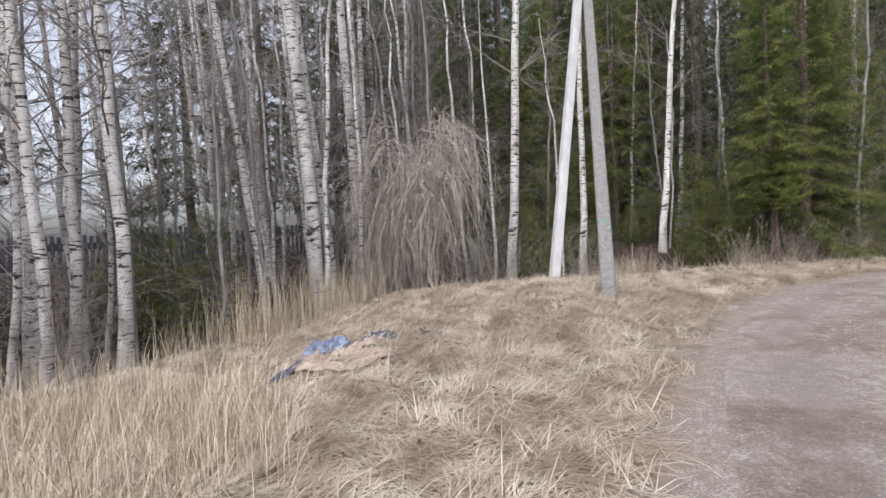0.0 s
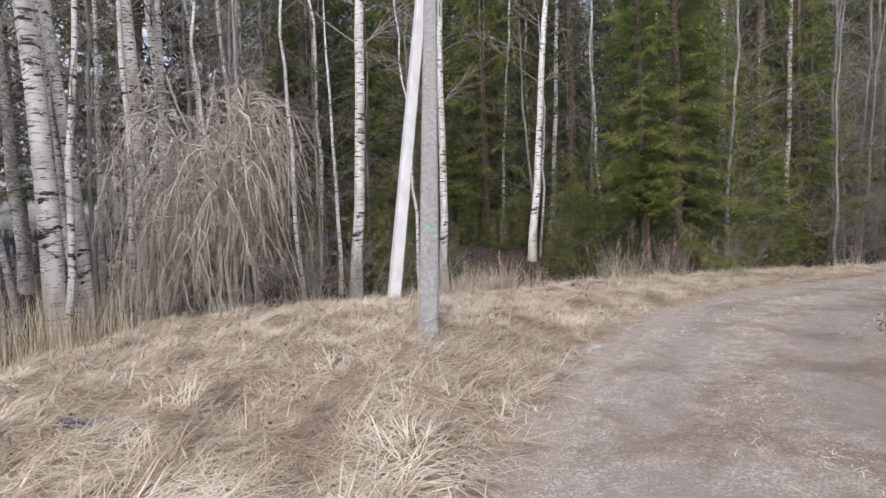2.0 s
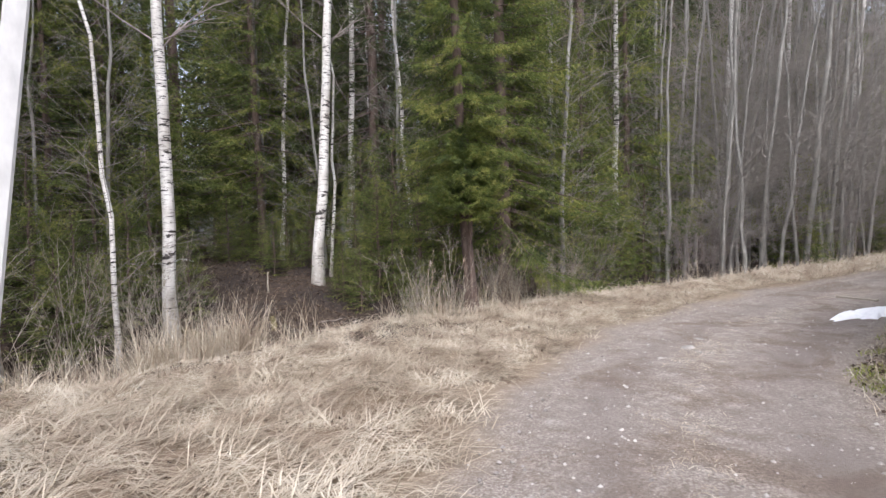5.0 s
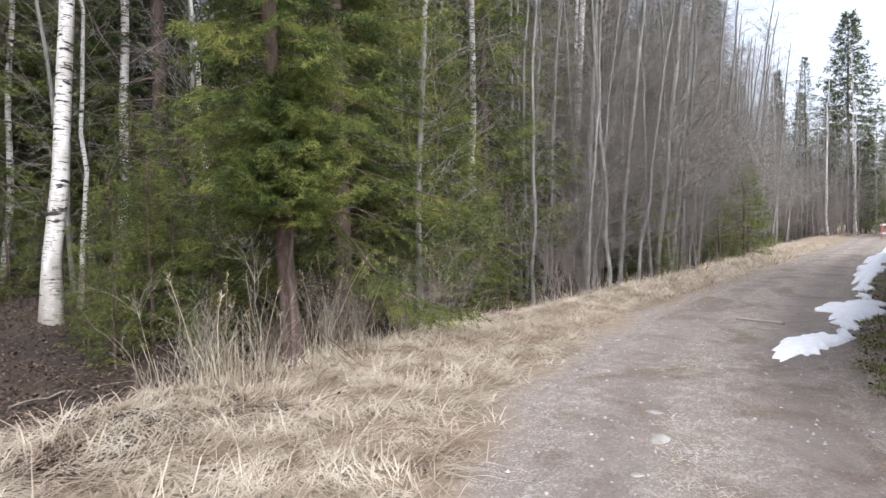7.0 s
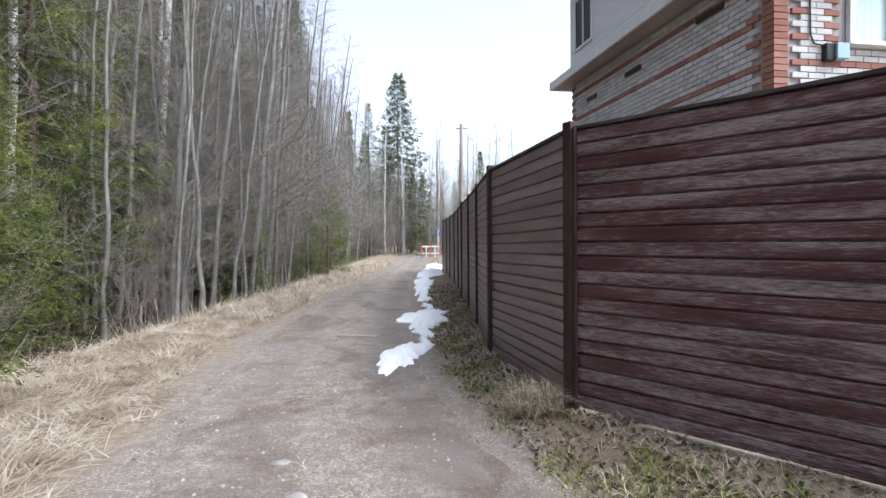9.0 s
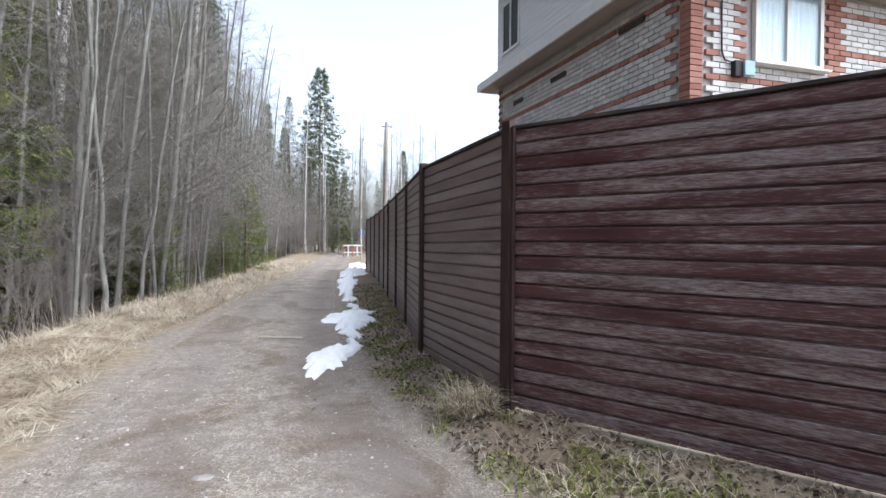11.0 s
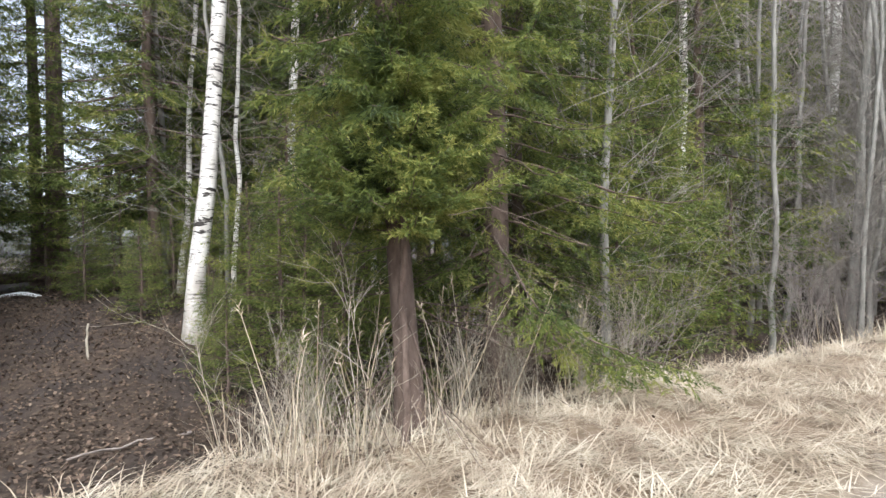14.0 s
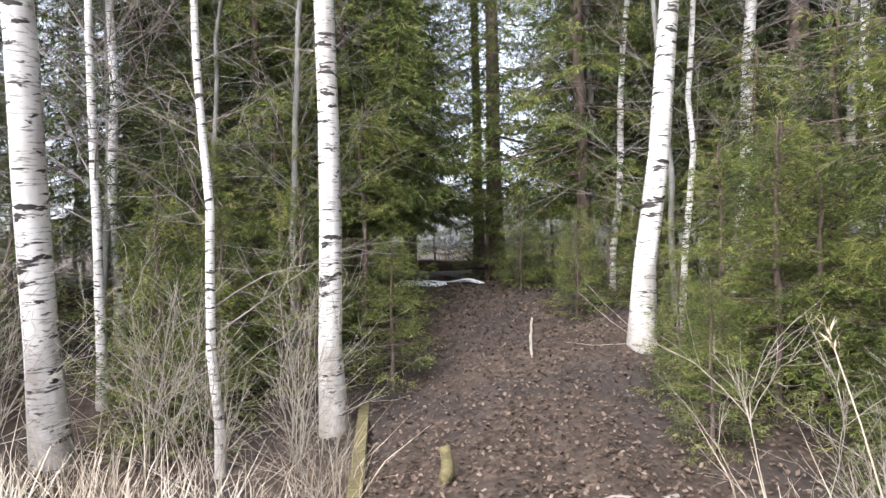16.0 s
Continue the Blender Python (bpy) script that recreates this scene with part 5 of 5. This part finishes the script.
crumpled("rag", -1.75, 6.10, 0.16, 0.24, 5, 60, PINK, "greyish crumpled rag in dry grass", "rag", 0.09)
crumpled("cardboard", -0.82, 5.6, 0.3, 0.16, 30, 68, CARD, "torn tan cardboard lying in dry grass", "cardboard", 0.05)
crumpled("rag", -1.62, 5.7, 0.2, 0.15, 60, 72, NAVY, "dirty dark rag lying in dry grass", "rag", 0.06)
crumpled("cardboard", -1.22, 5.45, 0.26, 0.12, -20, 76, PINK, "greyish scrap of cloth in dry grass", "cloth", 0.05)
crumpled("rag", -0.15, 6.90, 0.16, 0.07, 20, 64, NAVY, "small dark rag caught in dry grass", "rag", 0.05)

# ---- things at the forest trail ----
MOSSY = simple("mossy_timber", (0.07, 0.06, 0.03), (0.2, 0.17, 0.08), 9, 0.95, (1, 4, 4))


def log_between(name, p0, p1, r0, r1, mat, label, category, sides=12):
    rr = np.random.RandomState(int(abs(p0[0]) * 100))
    s = Soup()
    pts = bent(rr, p0, p1, 9, 0.012)
    s.tube(pts, np.linspace(r0, r1, 9) * (1 + 0.06 * rr.randn(9)), sides, True)
    return tagged(s.obj(name, mat), label, category)


g = height1
beam = part("timber_edging", box(bmesh.new(), (0.11, 2.2, 0.12), (0, 0, 0), 0, 0.012), MOSSY)
beam.matrix_world = pose(4.98, 17.15, g(4.98, 17.15) + 0.04, 1.5, 0, 18)
tagged(beam, "moss-grown timber edging the forest trail", "timber")
log_between("stake", (5.95, 16.2, g(5.95, 16.2) - 0.1), (5.93, 16.21, g(5.95, 16.2) + 0.24), 0.045, 0.04, MOSSY, "short weathered stake beside the trail", "stake")
log_between("stake", (6.4, 18.6, g(6.4, 18.6) - 0.1), (6.42, 18.6, g(6.4, 18.6) + 0.42), 0.018, 0.012, PALE_TWIG, "thin broken stake standing by the trail", "stake", 7)
log_between("log", (2.6, 24.3, g(2.6, 24.3) + 0.3), (6.0, 25.2, g(6.0, 25.2) + 0.3), 0.12, 0.1, SPRUCE_BARK, "fallen log lying across the forest trail", "log")
log_between("log", (7.4, 16.1, g(7.4, 16.1) + 0.03), (6.55, 15.6, g(6.55, 15.6) + 0.04), 0.013, 0.007, TWIG, "thin broken branch lying on dead leaves", "branch", 7)
log_between("log", (10.6, 16.4, g(10.6, 16.4) + 0.16), (12.4, 16.9, g(12.4, 16.9) + 0.2), 0.16, 0.13, SPRUCE_BARK, "dark rotting log in the shaded ditch", "log")
limb = Soup()
rl = np.random.RandomState(77)
bare_twigs(limb, rl, (1.55, 7.45, g(1.55, 7.45) + 0.05), np.array((0.5, 2.4, 0.12)), 2.6, 0.02, 2, 0.0, 5, 0.45, 8)
tagged(limb.obj("branch", SPRUCE_BARK), "dark dead branch with twigs lying in dry grass", "branch")


# ---- grass, stalks, leaves ----
def blades(r, p, lengths, lean0, lean1, head, width, curl=0.35):
    """Ribbons of three cross lines from ground points p; lean angles from upright in radians."""
    n = len(p)
    d = np.stack([np.cos(head), np.sin(head)], 1)
    side = np.stack([-np.sin(head), np.cos(head), np.zeros(n)], 1)
    out = []
    q = p.copy()
    for i, (frac, w) in enumerate(((0.0, 1.0), (0.5, 0.8), (1.0, 0.15))):
        if i:
            a = lean0 if i == 1 else lean1
            st = lengths * 0.5
            q = q + np.stack([d[:, 0] * np.sin(a) * st, d[:, 1] * np.sin(a) * st, np.cos(a) * st], 1)
        out.append(np.stack([q - side * (width * w)[:, None], q + side * (width * w)[:, None]], 1))
    rows = np.stack(out, 1)
    return rows


def sow(r, n, x0, x1, y0, y1, keep):
    got = []
    have = 0
    while have < n:
        x, y = x0 + (x1 - x0) * r.rand(n), y0 + (y1 - y0) * r.rand(n)
        k = keep(x, y, r.rand(n))
        got.append(np.stack([x[k], y[k]], 1))
        have += int(k.sum())
    return np.concatenate(got)[:n]


def grass(name, seed, n, area, keep, long0, long1, tilt, spread, width, mat, label, lift=0.0, heading=2.2, category="grass", droop=0.35):
    r = np.random.RandomState(seed)
    p = sow(r, n, *area, keep)
    z = height(p[:, 0], p[:, 1]) + lift * r.rand(n)
    head = heading * waves(p[:, 0], p[:, 1], 1.1, seed + 50) + r.randn(n) * spread
    ln = long0 + (long1 - long0) * r.rand(n) ** 1.6
    a0 = np.clip(tilt + 0.25 * r.randn(n), 0.02, 1.62)
    a1 = np.clip(a0 + droop * (0.5 + r.rand(n)), 0.05, 1.75)
    s = Soup()
    s.strip(blades(r, np.column_stack([p, z]), ln, a0, a1, head, width * (0.6 + 0.8 * r.rand(n))))
    return tagged(s.obj(name, mat, smooth=False), label, category, kind="stuff")


def zone(x, y):
    return line_distance(x, y, ROAD_LEFT), line_distance(x, y, ROAD_RIGHT), line_distance(x, y, WOOD_EDGE)


def on_verge(x, y, u):
    dl, dr, dw = zone(x, y)
    w = 0.3 * waves(x, y, 1.0, 77)
    return (dl > 0.12 + 0.35 * u + w * 0.5) & (dw < 0.5 + w) & (np.hypot(x - 3, y - 7) < 9 + 14 * u)


def far_verge(x, y, u):
    dl, dr, dw = zone(x, y)
    return (dl > 0.1 + 0.3 * u) & (dw < 0.6)


def wood_rim(x, y, u):
    dl, dr, dw = zone(x, y)
    tr = np.abs(line_distance(x, y, TRAIL))
    clump = waves(x, y, 1.3, 71) + 0.5 * waves(x, y, 0.5, 72)
    return (np.abs(dw - 0.25) < 0.55 + 0.3 * u) & (clump > 0.15 - 0.6 * u * u) & (tr > 0.95)


def near_left(x, y, u):
    dl, dr, dw = zone(x, y)
    return (dl > 1.9 + 0.9 * u) & (dw < -0.3) & (y < 5.6 + 0.8 * waves(x, y, 0.8, 73)) & (x < 0.2 - 0.55 * (y - 1.4))


def fence_foot(x, y, u):
    dl, dr, dw = zone(x, y)
    f = line_distance(x, y, np.array(FENCE))
    return (-dr > 0.05 + 0.3 * u) & (f > 0.03) & (f < 1.6)


def trail_side(x, y, u):
    dl, dr, dw = zone(x, y)
    tr = np.abs(line_distance(x, y, TRAIL))
    return (tr > 0.95) & (tr < 2.9) & (dw > -0.6) & (dw < 1.0)


grass("dry_grass", 1, 120000, (-6, 17, -1, 16), on_verge, 0.12, 0.5, 1.45, 0.7, 0.0034, STRAW, "flattened dry straw-coloured grass on the verge", 0.05)
grass("dry_grass", 2, 24000, (-6, 17, -1, 16), on_verge, 0.1, 0.34, 1.22, 1.2, 0.0022, STRAW, "short tousled dry grass on the verge", 0.02)
grass("dry_grass", 3, 22000, (16, 42, 12, 17), far_verge, 0.15, 0.5, 1.2, 1.5, 0.006, STRAW, "dry straw-coloured grass along the forest edge", 0.04)
grass("dry_grass", 4, 9000, (-6, 1, 1.2, 7), near_left, 0.25, 0.85, 0.34, 2.6, 0.0021, STALK, "tall pale dry grass standing beside the road", 0.0, 2.2, "grass", 0.6)
grass("weed_stalks", 5, 1350, (-7, 34, 6, 17), wood_rim, 0.2, 0.85, 0.42, 2.5, 0.0024, STALK, "tall dry weed stalks along the ditch", 0.0, 2.2, "weeds", 0.3)
grass("weed_stalks", 6, 1500, (-5, -1.2, 8, 12.5), wood_rim, 0.5, 1.3, 0.1, 1.5, 0.0035, STALK, "dense dry reeds at the ditch edge", 0.0, 2.2, "weeds", 0.2)
grass("weed_stalks", 7, 620, (5.5, 10.5, 13.4, 16.5), trail_side, 0.2, 0.85, 0.4, 2.8, 0.0038, STRAW, "bent pale weed stalks beside the trail", 0.0, 2.2, "weeds", 0.35)
grass("weed_stalks", 14, 2300, (1.6, 5.2, 13.6, 16.6), trail_side, 0.3, 1.0, 0.42, 2.8, 0.0042, STRAW, "dense pale weed stalks where the trail begins", 0.0, 2.2, "weeds", 0.35)
grass("mixed_grass", 8, 13000, (5, 24, 3, 12), fence_foot, 0.05, 0.2, 1.15, 2.0, 0.0026, STRAW, "thin dry grass along the fence foot", 0.01)
grass("mossy_grass", 9, 17000, (9, 22, 8, 11), lambda x, y, u: fence_foot(x, y, u) & (waves(x, y, 0.9, 74) > 0.1), 0.02, 0.07, 0.7, 3.0, 0.0032, MOSS, "green moss and new grass by the fence", 0.0, 2.2, "moss")
grass("tussock", 10, 700, (10.2, 11.3, 9.0, 9.7), lambda x, y, u: (np.hypot(x - 10.85, y - 9.28) < 0.16 + 0.05 * u) | (np.hypot(x - 10.3, y - 8.72) < 0.1), 0.22, 0.46, 0.7, 3.0, 0.0036, STALK, "drooping tussock of dry grass at the post", 0.0, 3.0, "grass", 0.9)


def leaves(name, seed, n, area, keep, size, mat, label, category="leaves"):
    r = np.random.RandomState(seed)
    p = sow(r, n, *area, keep)
    z = height(p[:, 0], p[:, 1]) + 0.008 + 0.02 * r.rand(n)
    c = np.column_stack([p, z])
    th = r.rand(n) * 6.28
    s = size * (0.5 + r.rand(n))
    u = np.stack([np.cos(th) * s, np.sin(th) * s, 0.35 * s * r.randn(n)], 1)
    w = np.stack([-np.sin(th) * s * 0.65, np.cos(th) * s * 0.65, 0.35 * s * r.randn(n)], 1)
    q = np.stack([c - u, c - w, c + u, c + w], 1)
    so = Soup()
    so.quads(q)
    return tagged(so.obj(name, mat, smooth=False), label, category, kind="stuff")


leaves("leaf_litter", 11, 62000, (2, 12, 13.2, 24), lambda x, y, u: (line_distance(x, y, WOOD_EDGE) > -0.4) | (np.abs(line_distance(x, y, TRAIL)) < 1.1), 0.017, LITTER, "brown dead leaves covering the forest floor")
leaves("leaf_litter", 12, 9000, (5, 24, 3, 12), fence_foot, 0.018, LITTER, "dead leaves drifted along the fence foot")
leaves("leaf_litter", 13, 7000, (-6, 17, -1, 16), on_verge, 0.016, LITTER, "dead leaves caught in the verge grass")



def road_middle(x, y, u):
    """The strip between the wheel tracks, in patches."""
    dl, dr = -line_distance(x, y, ROAD_LEFT), line_distance(x, y, ROAD_RIGHT)
    v = dl / np.maximum(dl + dr, 0.1)
    return (dl > 0) & (dr > 0) & (np.abs(v - 0.5) < 0.05 + 0.09 * u) & (waves(x, y, 1.5, 91) + 0.6 * waves(x, y, 0.5, 92) > 0.15)


grass("dry_grass", 22, 7000, (1.5, 16, 1, 13), road_middle, 0.03, 0.12, 1.5, 3.0, 0.0026, STRAW, "trodden straw between the wheel tracks", 0.02)


def left_of_trail(x, y, u):
    tr = np.abs(line_distance(x, y, TRAIL))
    return (tr > 0.9 + 0.3 * u) & (waves(x, y, 0.7, 93) > -0.55 + 0.5 * u)


grass("weed_stalks", 24, 1500, (2.4, 5.4, 13.9, 16.5), left_of_trail, 0.3, 0.95, 0.45, 2.8, 0.0042, STRAW, "tangle of pale dry stalks beside the trail", 0.0, 2.2, "weeds", 0.4)


def seed_heads():
    """Pale stalks with ragged heads at the ditch."""
    r = np.random.RandomState(17)
    p = sow(r, 34, 7.4, 11, 13.6, 15.6, lambda x, y, u: (np.abs(line_distance(x, y, WOOD_EDGE) - 0.1) < 0.45) & (np.abs(line_distance(x, y, TRAIL)) > 0.9))
    s = Soup()
    for x, y in p:
        z, tall = height1(x, y), 0.55 + 0.6 * r.rand()
        tip = np.array([x + 0.22 * r.randn(), y + 0.22 * r.randn(), z + tall])
        line = bent(r, (x, y, z - 0.03), tip, 5, 0.02)
        s.tube(line, np.linspace(0.0045, 0.0025, 5), 4)
        ax = line[-1] - line[-2]
        ax /= np.linalg.norm(ax)
        s.quads(needle_sprays(r, tip - ax * 0.04, tip + ax * 0.09, 16, 0.05, 0.004))
    tagged(s.obj("seed_stalks", STALK, smooth=False), "dry stalks with ragged seed heads", "weeds", kind="stuff")


seed_heads()
